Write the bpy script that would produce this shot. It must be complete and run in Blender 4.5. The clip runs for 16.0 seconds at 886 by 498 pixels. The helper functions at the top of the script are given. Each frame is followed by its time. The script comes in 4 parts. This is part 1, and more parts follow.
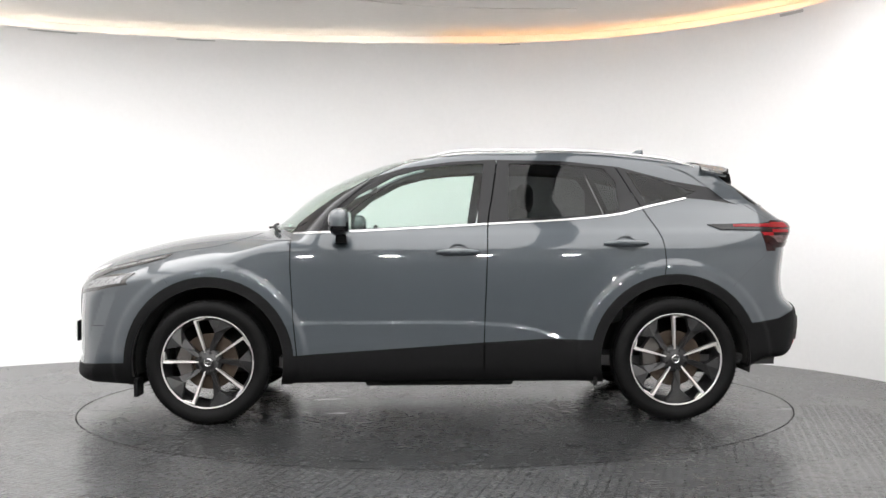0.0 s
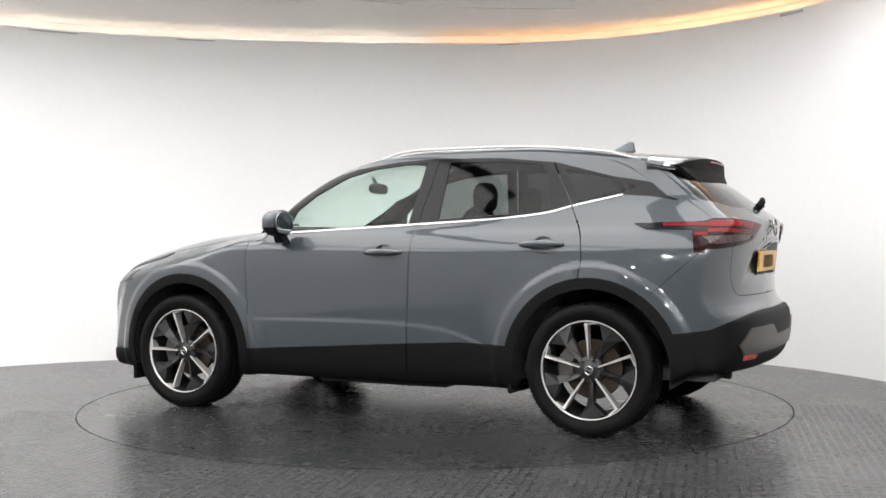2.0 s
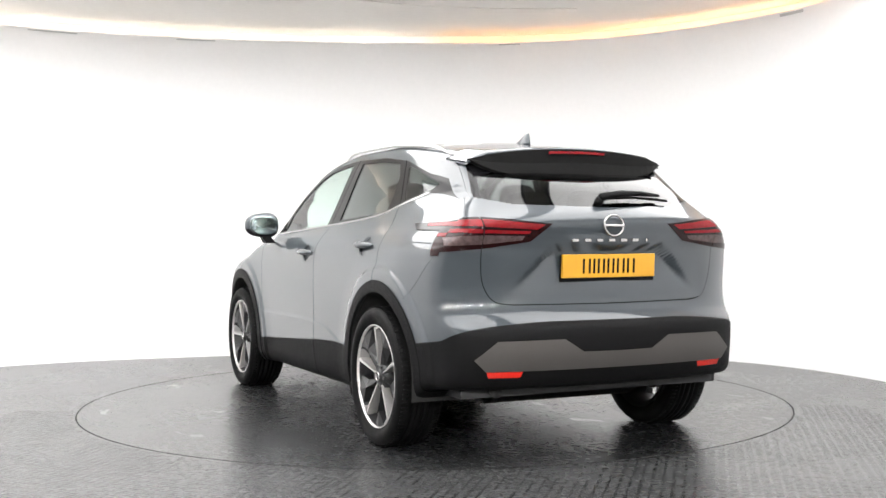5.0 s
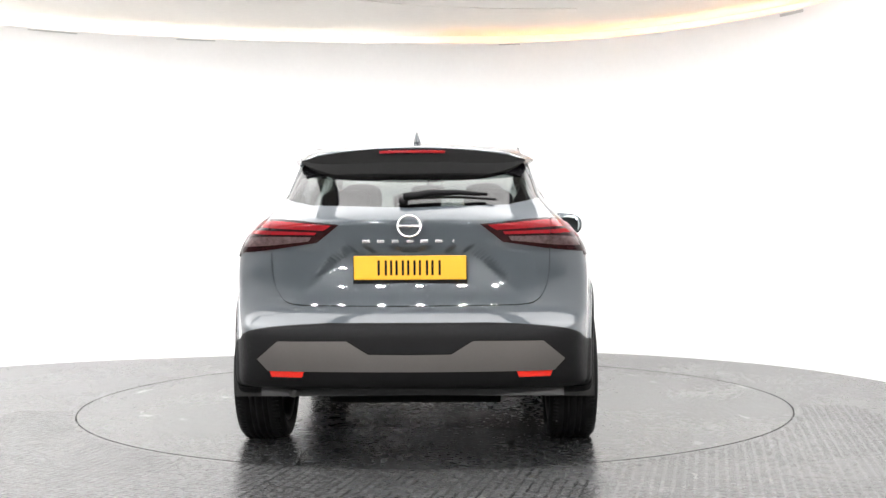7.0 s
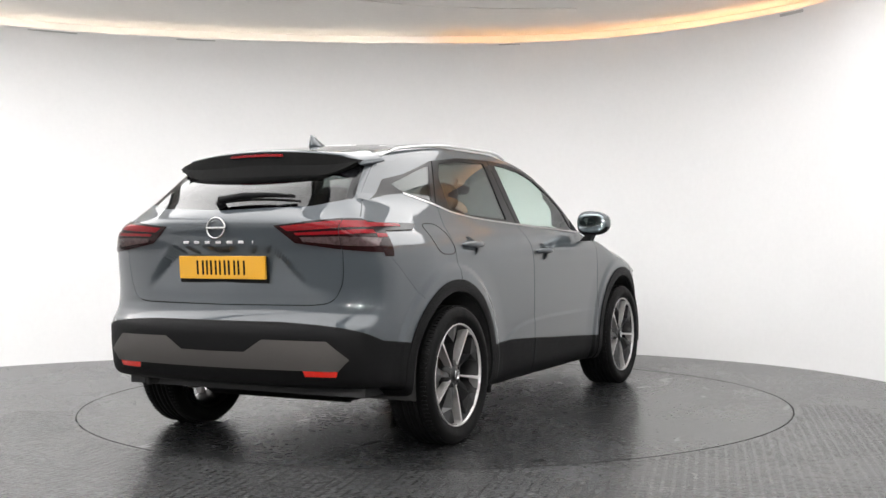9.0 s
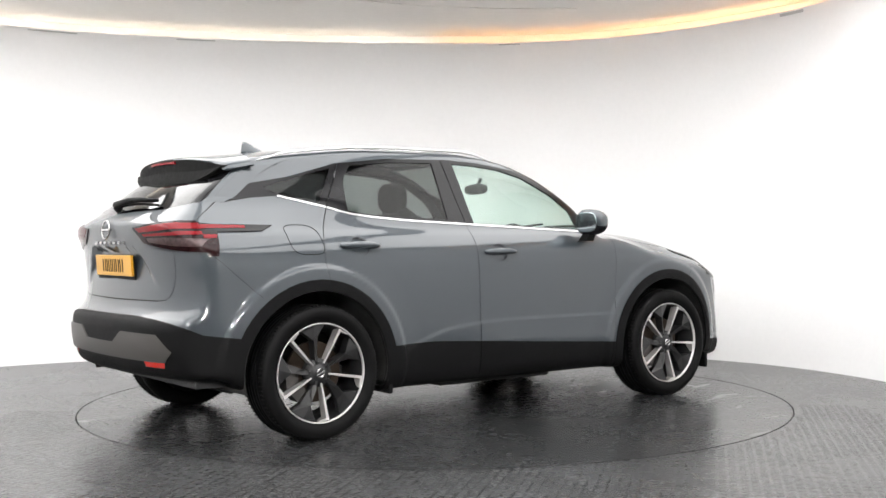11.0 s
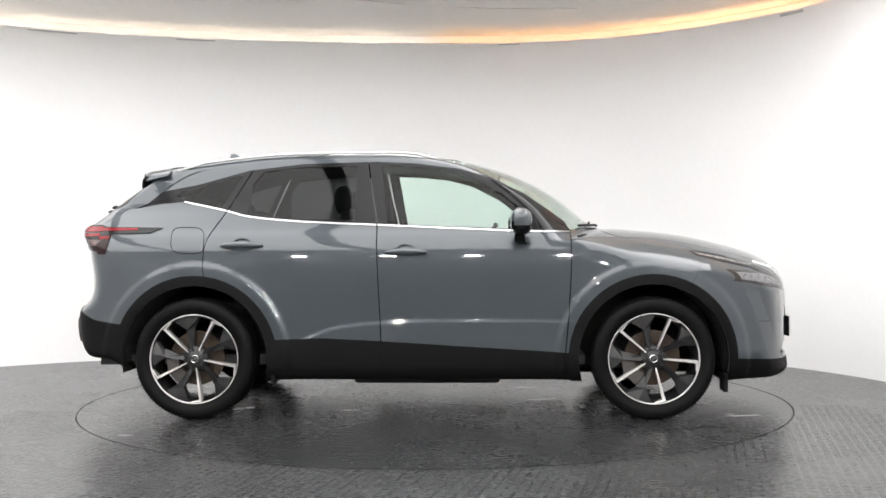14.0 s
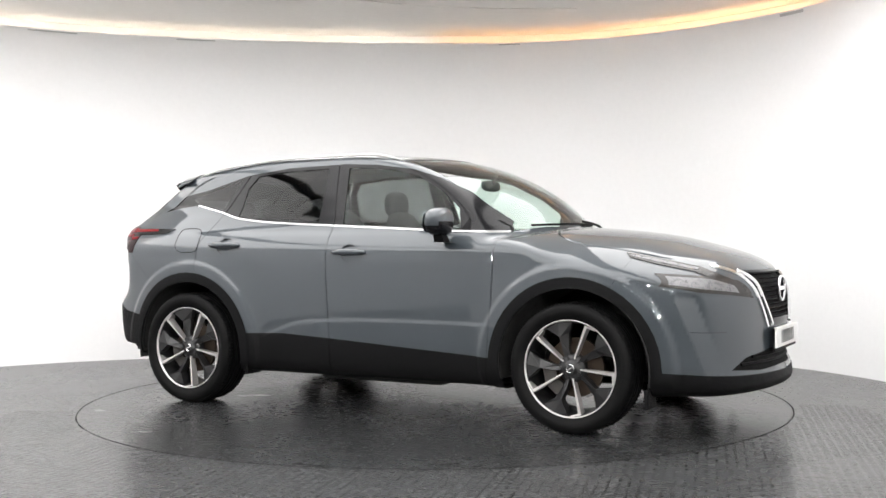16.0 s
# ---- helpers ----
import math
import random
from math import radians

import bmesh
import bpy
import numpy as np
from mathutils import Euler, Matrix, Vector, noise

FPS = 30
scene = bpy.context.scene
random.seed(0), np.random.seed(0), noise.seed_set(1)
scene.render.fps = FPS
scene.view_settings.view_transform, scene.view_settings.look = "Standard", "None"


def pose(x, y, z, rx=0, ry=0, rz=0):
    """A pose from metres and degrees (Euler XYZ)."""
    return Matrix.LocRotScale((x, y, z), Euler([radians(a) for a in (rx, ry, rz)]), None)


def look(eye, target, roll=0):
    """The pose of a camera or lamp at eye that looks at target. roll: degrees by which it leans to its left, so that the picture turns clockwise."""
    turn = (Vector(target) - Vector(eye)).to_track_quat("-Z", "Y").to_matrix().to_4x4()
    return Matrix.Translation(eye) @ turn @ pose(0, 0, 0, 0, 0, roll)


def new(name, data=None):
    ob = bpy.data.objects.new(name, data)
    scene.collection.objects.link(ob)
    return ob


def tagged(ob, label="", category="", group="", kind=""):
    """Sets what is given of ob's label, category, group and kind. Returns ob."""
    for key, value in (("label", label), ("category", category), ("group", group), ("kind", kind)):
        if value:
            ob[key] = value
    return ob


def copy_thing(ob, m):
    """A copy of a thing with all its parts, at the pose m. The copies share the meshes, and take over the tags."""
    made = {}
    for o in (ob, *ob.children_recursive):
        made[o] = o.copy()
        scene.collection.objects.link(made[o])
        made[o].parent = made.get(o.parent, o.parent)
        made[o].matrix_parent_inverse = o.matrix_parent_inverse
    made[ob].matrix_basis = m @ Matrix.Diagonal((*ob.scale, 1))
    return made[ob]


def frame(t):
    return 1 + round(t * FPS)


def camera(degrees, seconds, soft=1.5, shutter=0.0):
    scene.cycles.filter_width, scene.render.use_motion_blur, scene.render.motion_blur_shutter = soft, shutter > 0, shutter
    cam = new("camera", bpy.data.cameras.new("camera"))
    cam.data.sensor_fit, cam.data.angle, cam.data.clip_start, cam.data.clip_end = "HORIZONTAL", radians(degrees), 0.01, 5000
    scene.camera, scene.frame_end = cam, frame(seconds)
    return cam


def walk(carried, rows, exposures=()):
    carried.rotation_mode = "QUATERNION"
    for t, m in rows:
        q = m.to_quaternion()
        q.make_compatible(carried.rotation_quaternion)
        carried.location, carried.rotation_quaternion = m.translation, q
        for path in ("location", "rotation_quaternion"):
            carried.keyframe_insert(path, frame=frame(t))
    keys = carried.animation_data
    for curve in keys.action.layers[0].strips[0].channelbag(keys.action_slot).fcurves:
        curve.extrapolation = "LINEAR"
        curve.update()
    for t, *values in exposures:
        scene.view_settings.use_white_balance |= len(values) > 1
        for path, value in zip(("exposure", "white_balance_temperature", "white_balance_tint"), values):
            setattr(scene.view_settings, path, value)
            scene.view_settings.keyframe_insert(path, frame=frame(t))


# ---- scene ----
# ---- camera: one fixed stand in front of the turntable ----
cam = camera(43.45, 16.0, 1.5)
EYE = (0.0, -7.265, 1.041)
AIM = (0.0542, 0.0, 0.9794)
STOPS = [(0.0, 1.45), (0.8, 1.25), (1.5, 1.25), (3.0, 1.45), (5.5, 1.9), (6.5, 2.1), (7.5, 2.05), (8.5, 1.62), (9.0, 1.28), (11.5, 1.7), (12.5, 2.0), (13.3, 1.9), (14.0, 1.4), (14.5, 1.3), (15.5, 1.2), (16.0, 1.45)]
walk(cam, [(0.0, look(EYE, AIM, -0.333)), (16.0, look(EYE, AIM, -0.333))], STOPS)

# ---- light ----
world = bpy.data.worlds.new("studio")
scene.world = world
world.use_nodes = True
world.node_tree.nodes["Background"].inputs[0].default_value = (0.9, 0.95, 1.0, 1)
world.node_tree.nodes["Background"].inputs[1].default_value = 0.0


# ---- materials ----
def mat(name, color, rough=0.5, metal=0.0, coat=0.0, noise_scale=0.0, amount=0.0, bump=0.0, emit=0.0, spec=0.5, fine=0.0):
    """A principled material with uneven tone at two scales and fine relief."""
    m = bpy.data.materials.new(name)
    m.use_nodes = True
    nt = m.node_tree
    b = nt.nodes["Principled BSDF"]
    b.inputs["Base Color"].default_value = (*color, 1)
    b.inputs["Roughness"].default_value = rough
    b.inputs["Metallic"].default_value = metal
    b.inputs["Coat Weight"].default_value = coat
    b.inputs["Coat Roughness"].default_value = 0.03
    b.inputs["Specular IOR Level"].default_value = spec
    if emit:
        b.inputs["Emission Color"].default_value = (*color, 1)
        b.inputs["Emission Strength"].default_value = emit
    if noise_scale:
        tc = nt.nodes.new("ShaderNodeTexCoord")
        n1 = nt.nodes.new("ShaderNodeTexNoise")
        n1.inputs["Scale"].default_value = noise_scale
        n1.inputs["Detail"].default_value = 6
        n2 = nt.nodes.new("ShaderNodeTexNoise")
        n2.inputs["Scale"].default_value = fine or noise_scale * 22
        n2.inputs["Detail"].default_value = 3
        nt.links.new(tc.outputs["Object"], n1.inputs["Vector"])
        nt.links.new(tc.outputs["Object"], n2.inputs["Vector"])
        add = nt.nodes.new("ShaderNodeMath")
        add.operation = "ADD"
        nt.links.new(n1.outputs["Fac"], add.inputs[0])
        nt.links.new(n2.outputs["Fac"], add.inputs[1])
        ramp = nt.nodes.new("ShaderNodeMapRange")
        ramp.inputs["From Min"].default_value = 0.6
        ramp.inputs["From Max"].default_value = 1.4
        ramp.inputs["To Min"].default_value = 1 - amount
        ramp.inputs["To Max"].default_value = 1 + amount
        nt.links.new(add.outputs[0], ramp.inputs["Value"])
        mul = nt.nodes.new("ShaderNodeVectorMath")
        mul.operation = "SCALE"
        mul.inputs[0].default_value = color
        nt.links.new(ramp.outputs[0], mul.inputs["Scale"])
        nt.links.new(mul.outputs[0], b.inputs["Base Color"])
        mr = nt.nodes.new("ShaderNodeMath")
        mr.operation = "MULTIPLY"
        mr.inputs[1].default_value = rough
        nt.links.new(ramp.outputs[0], mr.inputs[0])
        nt.links.new(mr.outputs[0], b.inputs["Roughness"])
        if bump:
            bp = nt.nodes.new("ShaderNodeBump")
            bp.inputs["Strength"].default_value = bump
            bp.inputs["Distance"].default_value = 0.002
            nt.links.new(n2.outputs["Fac"], bp.inputs["Height"])
            nt.links.new(bp.outputs[0], b.inputs["Normal"])
    return m


def glass_mat(name, color, rough=0.0):
    m = bpy.data.materials.new(name)
    m.use_nodes = True
    nt = m.node_tree
    nt.nodes.remove(nt.nodes["Principled BSDF"])
    out = nt.nodes["Material Output"]
    tr = nt.nodes.new("ShaderNodeBsdfTransparent")
    tr.inputs[0].default_value = (*color, 1)
    gl = nt.nodes.new("ShaderNodeBsdfGlossy")
    gl.inputs["Color"].default_value = (1, 1, 1, 1)
    gl.inputs["Roughness"].default_value = rough
    lw = nt.nodes.new("ShaderNodeLayerWeight")
    lw.inputs["Blend"].default_value = 0.5
    pw = nt.nodes.new("ShaderNodeMath")
    pw.operation = "POWER"
    pw.inputs[1].default_value = 4.0
    fr = nt.nodes.new("ShaderNodeMath")
    fr.operation = "MULTIPLY_ADD"
    fr.inputs[1].default_value = 0.85
    fr.inputs[2].default_value = 0.016
    nt.links.new(lw.outputs["Facing"], pw.inputs[0])
    nt.links.new(pw.outputs[0], fr.inputs[0])
    mx = nt.nodes.new("ShaderNodeMixShader")
    nt.links.new(fr.outputs[0], mx.inputs[0])
    nt.links.new(tr.outputs[0], mx.inputs[1])
    nt.links.new(gl.outputs[0], mx.inputs[2])
    nt.links.new(mx.outputs[0], out.inputs["Surface"])
    return m


PAINT = mat("grey_paint", (0.0365, 0.0445, 0.052), 0.42, 0.12, 1.0, 900, 0.05, spec=0.2)
CLAD = mat("black_plastic", (0.0042, 0.0042, 0.0046), 0.55, 0, 0, 60, 0.15, 0.25, spec=0.1)
SEAM = mat("seam_black", (0.005, 0.005, 0.005), 0.7, 0, 0, 40, 0.2, spec=0.1)
UNDER = mat("underbody_black", (0.012, 0.012, 0.012), 0.85, 0, 0, 12, 0.3)
TYRE = mat("tyre_rubber", (0.0032, 0.0032, 0.0034), 0.6, 0, 0, 18, 0.25, 0.2, spec=0.1)
ALLOY_DARK = mat("alloy_dark", (0.012, 0.012, 0.013), 0.4, 0.2, 0.1, 40, 0.1)
ALLOY = mat("alloy_cut", (0.52, 0.505, 0.50), 0.36, 0.65, 0.2, 80, 0.08)
CHROME = mat("chrome", (0.85, 0.85, 0.86), 0.1, 1.0)
TRIM = mat("bright_trim", (0.42, 0.42, 0.42), 0.22, 0.9, 0, 60, 0.05)
SATIN = mat("satin_silver", (0.072, 0.067, 0.064), 0.42, 0.5, 0, 90, 0.05)
GLOSS = mat("gloss_black", (0.006, 0.006, 0.007), 0.14, spec=0.2)
RAIL = mat("rail_silver", (0.5, 0.5, 0.5), 0.32, 0.0, 0, 60, 0.05)
RED = mat("red_lens", (0.14, 0.006, 0.009), 0.15, 0, 0.0, 30, 0.15, spec=0.2)
DARKRED = mat("dark_red_lens", (0.012, 0.003, 0.0035), 0.15, 0, 0.0, 40, 0.2, spec=0.2)
GLASS = glass_mat("clear_glass", (0.80, 0.90, 0.855))
PRIVACY = glass_mat("privacy_glass", (0.17, 0.18, 0.18))
SMOKE = mat("smoked_lens", (0.025, 0.023, 0.022), 0.2, 0.0, 0.0, 35, 0.3, spec=0.35)
REFLECT = mat("red_reflector", (0.55, 0.02, 0.012), 0.12, 0, 1.0, 200, 0.1)
LAMP = mat("lamp_lens", (0.065, 0.042, 0.043), 0.12, 0.1, 0.0, 45, 0.7, spec=0.4)
HEAD = mat("headlight_lens", (0.12, 0.12, 0.125), 0.3, 0.1, 0.0, 35, 0.35, spec=0.4)
YELLOW = mat("plate_yellow", (0.52, 0.26, 0.004), 0.4, 0, 0.3, 12, 0.04)
WHITE = mat("plate_white", (0.75, 0.75, 0.74), 0.4, 0, 0.3, 12, 0.04)
FABRIC = mat("seat_fabric", (0.030, 0.031, 0.033), 0.85, 0, 0, 70, 0.25, 0.4)
DASH = mat("dash_plastic", (0.022, 0.022, 0.024), 0.6, 0, 0, 120, 0.15, 0.3)
DISC = mat("brake_iron", (0.042, 0.03, 0.022), 0.5, 0.7, 0, 30, 0.25)
MIRROR = mat("mirror_glass", (0.30, 0.34, 0.36), 0.02, 1.0)
WALL = mat("white_wall", (0.82, 0.82, 0.825), 0.7, 0, 0, 1.2, 0.02, 0.05)
CEIL = mat("ceiling_paint", (0.80, 0.77, 0.73), 0.8, 0, 0, 0.9, 0.03, 0.05)


def floor_mat(name, wet):
    """Dark worn rubber with scuffs and damp glossy patches."""
    m = mat(name, (0.017, 0.0178, 0.0185), 0.27, 0, 0, 1.1, 0.09, spec=0.8)
    nt = m.node_tree
    b = nt.nodes["Principled BSDF"]
    tc = nt.nodes.new("ShaderNodeTexCoord")
    if wet:
        stretch = nt.nodes.new("ShaderNodeMapping")
        stretch.inputs["Scale"].default_value = (1.0, 2.6, 1.0)
        nt.links.new(tc.outputs["Object"], stretch.inputs["Vector"])
        q = nt.nodes.new("ShaderNodeTexNoise")
        q.inputs["Scale"].default_value = 2.2
        q.inputs["Detail"].default_value = 4
        q.inputs["Distortion"].default_value = 0.6
        nt.links.new(stretch.outputs[0], q.inputs["Vector"])
        r = nt.nodes.new("ShaderNodeMapRange")
        r.inputs["From Min"].default_value = 0.655
        r.inputs["From Max"].default_value = 0.69
        r.inputs["To Min"].default_value = 1.0
        r.inputs["To Max"].default_value = 0.18
        nt.links.new(q.outputs["Fac"], r.inputs["Value"])
        old = b.inputs["Roughness"].links[0].from_socket
        mu = nt.nodes.new("ShaderNodeMath")
        mu.operation = "MULTIPLY"
        nt.links.new(old, mu.inputs[0])
        nt.links.new(r.outputs[0], mu.inputs[1])
        nt.links.new(mu.outputs[0], b.inputs["Roughness"])
    return m


FLOOR = floor_mat("rubber_floor", False)
TABLE = floor_mat("rubber_turntable", True)
PLAIN = mat("rubber_tread", (0.017, 0.0178, 0.0185), 0.28, 0, 0, 1.1, 0.09, spec=0.8)
# glow of the added overhead fill panels
PANEL = mat("fill_panel_glow", (1.0, 0.985, 0.975), 0.5, emit=1.65)
SPOT = mat("downlight_glow", (1.0, 0.98, 0.95), 0.5, emit=480.0)
COVE = mat("cove_tube", (1.0, 0.60, 0.34), 0.5, emit=5.5)
COVE_COOL = mat("cove_tube_white", (1.0, 0.90, 0.80), 0.5, emit=4.5)
DARK_BACK = mat("dark_back_wall", (0.13, 0.13, 0.135), 0.7, 0, 0, 2.0, 0.15, 0.1)


# ---- mesh helpers ----
def link(name, bm, material, parent=None, label="", smooth=False):
    me = bpy.data.meshes.new(name)
    bm.normal_update()
    bm.to_mesh(me)
    bm.free()
    for m in material if isinstance(material, (list, tuple)) else [material]:
        me.materials.append(m)
    if smooth:
        for p in me.polygons:
            p.use_smooth = True
    ob = new(name, me)
    ob.parent = parent
    if label:
        ob["label"] = label
    return ob


def part(name, bm, material, parent, label="", smooth=False):
    return link(name, bm, material, parent, label, smooth)


def raw(name, verts, faces, material, parent=None, label="", normals=None):
    me = bpy.data.meshes.new(name)
    me.from_pydata(verts, [], faces)
    me.materials.append(material)
    if normals is not None:
        for p in me.polygons:
            p.use_smooth = True
        me.normals_split_custom_set_from_vertices(normals)
    ob = new(name, me)
    ob.parent = parent
    if label:
        ob["label"] = label
    return ob


def box(bm, x0, x1, y0, y1, z0, z1, bevel=0.0):
    vs = [bm.verts.new((x, y, z)) for x in (x0, x1) for y in (y0, y1) for z in (z0, z1)]
    fs = [(0, 1, 3, 2), (4, 6, 7, 5), (0, 4, 5, 1), (2, 3, 7, 6), (0, 2, 6, 4), (1, 5, 7, 3)]
    made = [bm.faces.new([vs[i] for i in f]) for f in fs]
    if bevel:
        es = list({e for f in made for e in f.edges})
        bmesh.ops.bevel(bm, geom=es, offset=bevel, segments=2, affect="EDGES", profile=0.5)
    return vs


def spin(bm, profile, n, y_axis=True):
    """A surface of revolution about the y axis; profile rows of (radius, y)."""
    rings = []
    for r, y in profile:
        rings.append([bm.verts.new((r * math.cos(2 * math.pi * k / n), y, r * math.sin(2 * math.pi * k / n))) for k in range(n)])
    for a, b in zip(rings, rings[1:]):
        for k in range(n):
            bm.faces.new((a[k], a[(k + 1) % n], b[(k + 1) % n], b[k]))
    return rings


def tube(bm, pts, r, n=8, flat=1.0):
    """A round bar along points; flat squeezes it in height."""
    p = [Vector(q) for q in pts]
    rings = []
    for i, q in enumerate(p):
        d = (p[min(i + 1, len(p) - 1)] - p[max(i - 1, 0)]).normalized()
        side = d.cross(Vector((0, 0, 1)))
        side = side.normalized() if side.length > 1e-4 else Vector((0, 1, 0))
        up = side.cross(d)
        rr = r[i] if isinstance(r, (list, tuple)) else r
        rings.append([bm.verts.new(q + side * rr * math.cos(2 * math.pi * k / n) + up * rr * flat * math.sin(2 * math.pi * k / n)) for k in range(n)])
    for a, b in zip(rings, rings[1:]):
        for k in range(n):
            bm.faces.new((a[k], a[(k + 1) % n], b[(k + 1) % n], b[k]))
    bm.faces.new(rings[0][::-1])
    bm.faces.new(rings[-1])


def rings_mesh(bm, rings):
    vs = [[bm.verts.new(p) for p in r] for r in rings]
    n = len(vs[0])
    for a, b in zip(vs, vs[1:]):
        for k in range(n):
            bm.faces.new((a[k], a[(k + 1) % n], b[(k + 1) % n], b[k]))
    bm.faces.new(vs[0][::-1])
    bm.faces.new(vs[-1])


def curve(*pts):
    """A smooth curve through (x, y) rows, evaluated on arrays."""
    xs = np.array([p[0] for p in pts], float)
    ys = np.array([p[1] for p in pts], float)
    if xs[0] > xs[-1]:
        xs, ys = xs[::-1], ys[::-1]
    d = np.diff(ys) / np.diff(xs)
    m = np.concatenate([[d[0]], (d[:-1] + d[1:]) / 2, [d[-1]]])
    m[1:-1] = np.where(d[:-1] * d[1:] <= 0, 0, m[1:-1])

    def at(x):
        x = np.clip(x, xs[0], xs[-1])
        i = np.clip(np.searchsorted(xs, x) - 1, 0, len(xs) - 2)
        h = xs[i + 1] - xs[i]
        t = (x - xs[i]) / h
        return (ys[i] * (1 + 2 * t) * (1 - t) ** 2 + ys[i + 1] * t * t * (3 - 2 * t) + h * (m[i] * t * (1 - t) ** 2 - m[i + 1] * t * t * (1 - t)))
    return at


def step(a, b, x):
    t = np.clip((x - a) / (b - a), 0, 1)
    return t * t * (3 - 2 * t)


# ---- the room ----
WALL_LINE = [(-4.9, -1.6), (-4.85, -0.2), (-4.55, 0.95), (-4.1, 1.65), (-3.63, 2.05), (-3.08, 2.39), (-2.45, 2.63), (-1.78, 2.81), (-0.9, 2.97), (0.0, 3.05), (0.8, 3.02),
             (1.6, 2.78), (2.29, 2.28), (2.86, 1.6), (3.24, 0.67), (3.42, -0.4), (3.5, -1.6)]


def smooth_line(pts, n):
    """A rounded polyline through plan points, with its unit normals."""
    p = np.array(pts, float)
    q = np.vstack([2 * p[0] - p[1], p, 2 * p[-1] - p[-2]])
    out = []
    for i in range(len(p) - 1):
        a, b, c, d = q[i:i + 4]
        for t in np.arange(n) / n:
            out.append(0.5 * (2 * b + (c - a) * t + (2 * a - 5 * b + 4 * c - d) * t * t + (3 * b - a - 3 * c + d) * t ** 3))
    out.append(p[-1])
    out = np.array(out)
    g = np.gradient(out, axis=0)
    g /= np.linalg.norm(g, axis=1)[:, None]
    return out, np.stack([-g[:, 1], g[:, 0]], 1)


def wall_strip(name, z0, z1, inner, outer, material, label):
    line, nrm = smooth_line(WALL_LINE, 8)
    a, b = line + nrm * inner, line + nrm * outer
    verts, faces = [], []
    for p, q in zip(a, b):
        verts += [(*p, z0), (*p, z1), (*q, z1), (*q, z0)]
    for i in range(len(a) - 1):
        for k in range(4):
            faces.append((4 * i + k, 4 * i + (k + 1) % 4, 4 * i + 4 + (k + 1) % 4, 4 * i + 4 + k))
    ob = raw(name, verts, faces, material)
    for p in ob.data.polygons:
        p.use_smooth = True
    ob.data.set_sharp_from_angle(angle=radians(40))
    return tagged(ob, label, "wall", kind="structure")


def build_room():
    wall_strip("wall_curved", 0.0, 2.86, 0.0, 0.05, WALL, "smooth white curved studio wall round the turntable")
    wall_strip("wall_outer", 0.0, 3.0, 0.26, 0.31, CEIL, "cream wall behind the cove light")
    bm = bmesh.new()
    box(bm, -7, 6, -10.6, 5.5, 2.97, 3.02)
    tagged(link("ceiling", bm, CEIL), "white painted studio ceiling", "ceiling", kind="structure")
    bm = bmesh.new()
    box(bm, -7, 6, -10.6, 5.5, -0.06, -0.012)
    tagged(link("ground", bm, UNDER), "dark slab under the rubber floor", "floor", kind="structure")
    # wall_back: unseen dark stand-in for the opening that the car reflects
    for name, a in (("wall_back", (-7, 6, -10.65, -10.6)), ("wall_west", (-5.2, -5.1, -10.6, -1.6)), ("wall_east", (3.7, 3.8, -10.6, -1.6))):
        bm = bmesh.new()
        box(bm, *a, 0, 2.97)
        tagged(link(name, bm, DARK_BACK if name == "wall_back" else WALL), "unseen dark grey wall standing in for the opening behind the camera" if name == "wall_back" else "plain white studio wall", "wall", kind="structure")


def build_wall_marks():
    """Short dark clips on the wall's top edge, faint panel joints and a cable on the ceiling."""
    line, nrm = smooth_line(WALL_LINE, 8)
    for x0, x1, z0, z1, label in ((-3.42, -3.08, 2.835, 2.846, "dark clip on the top edge of the wall"), (-2.26, -1.98, 2.835, 2.846, "dark clip on the top edge of the wall"), (0.66, 0.80, 2.838, 2.846, "dark clip on the top edge of the wall"),
                                  (2.80, 2.88, 2.82, 2.842, "dark clip on the top edge of the wall")):
        pick = [i for i in range(len(line)) if x0 - 0.06 < line[i][0] < x1 + 0.06 and line[i][1] > 0]
        a, b = line[pick] - nrm[pick] * 0.006, line[pick] + nrm[pick] * 0.001
        bm = bmesh.new()
        rings_mesh(bm, [[(*p, z0), (*p, z1), (*q, z1), (*q, z0)] for p, q in zip(a, b)])
        tagged(link("wall_clip", bm, RAIL), label, "clip", group="clips on the wall top")
    bm = bmesh.new()
    tube(bm, [(-1.15, 1.45, 2.964), (-0.7, 1.62, 2.963), (-0.2, 1.86, 2.964), (0.5, 2.02, 2.963), (1.2, 2.02, 2.964)], 0.0035, 6)
    tagged(link("cable", bm, CEIL), "thin cream cable along the ceiling", "cable")


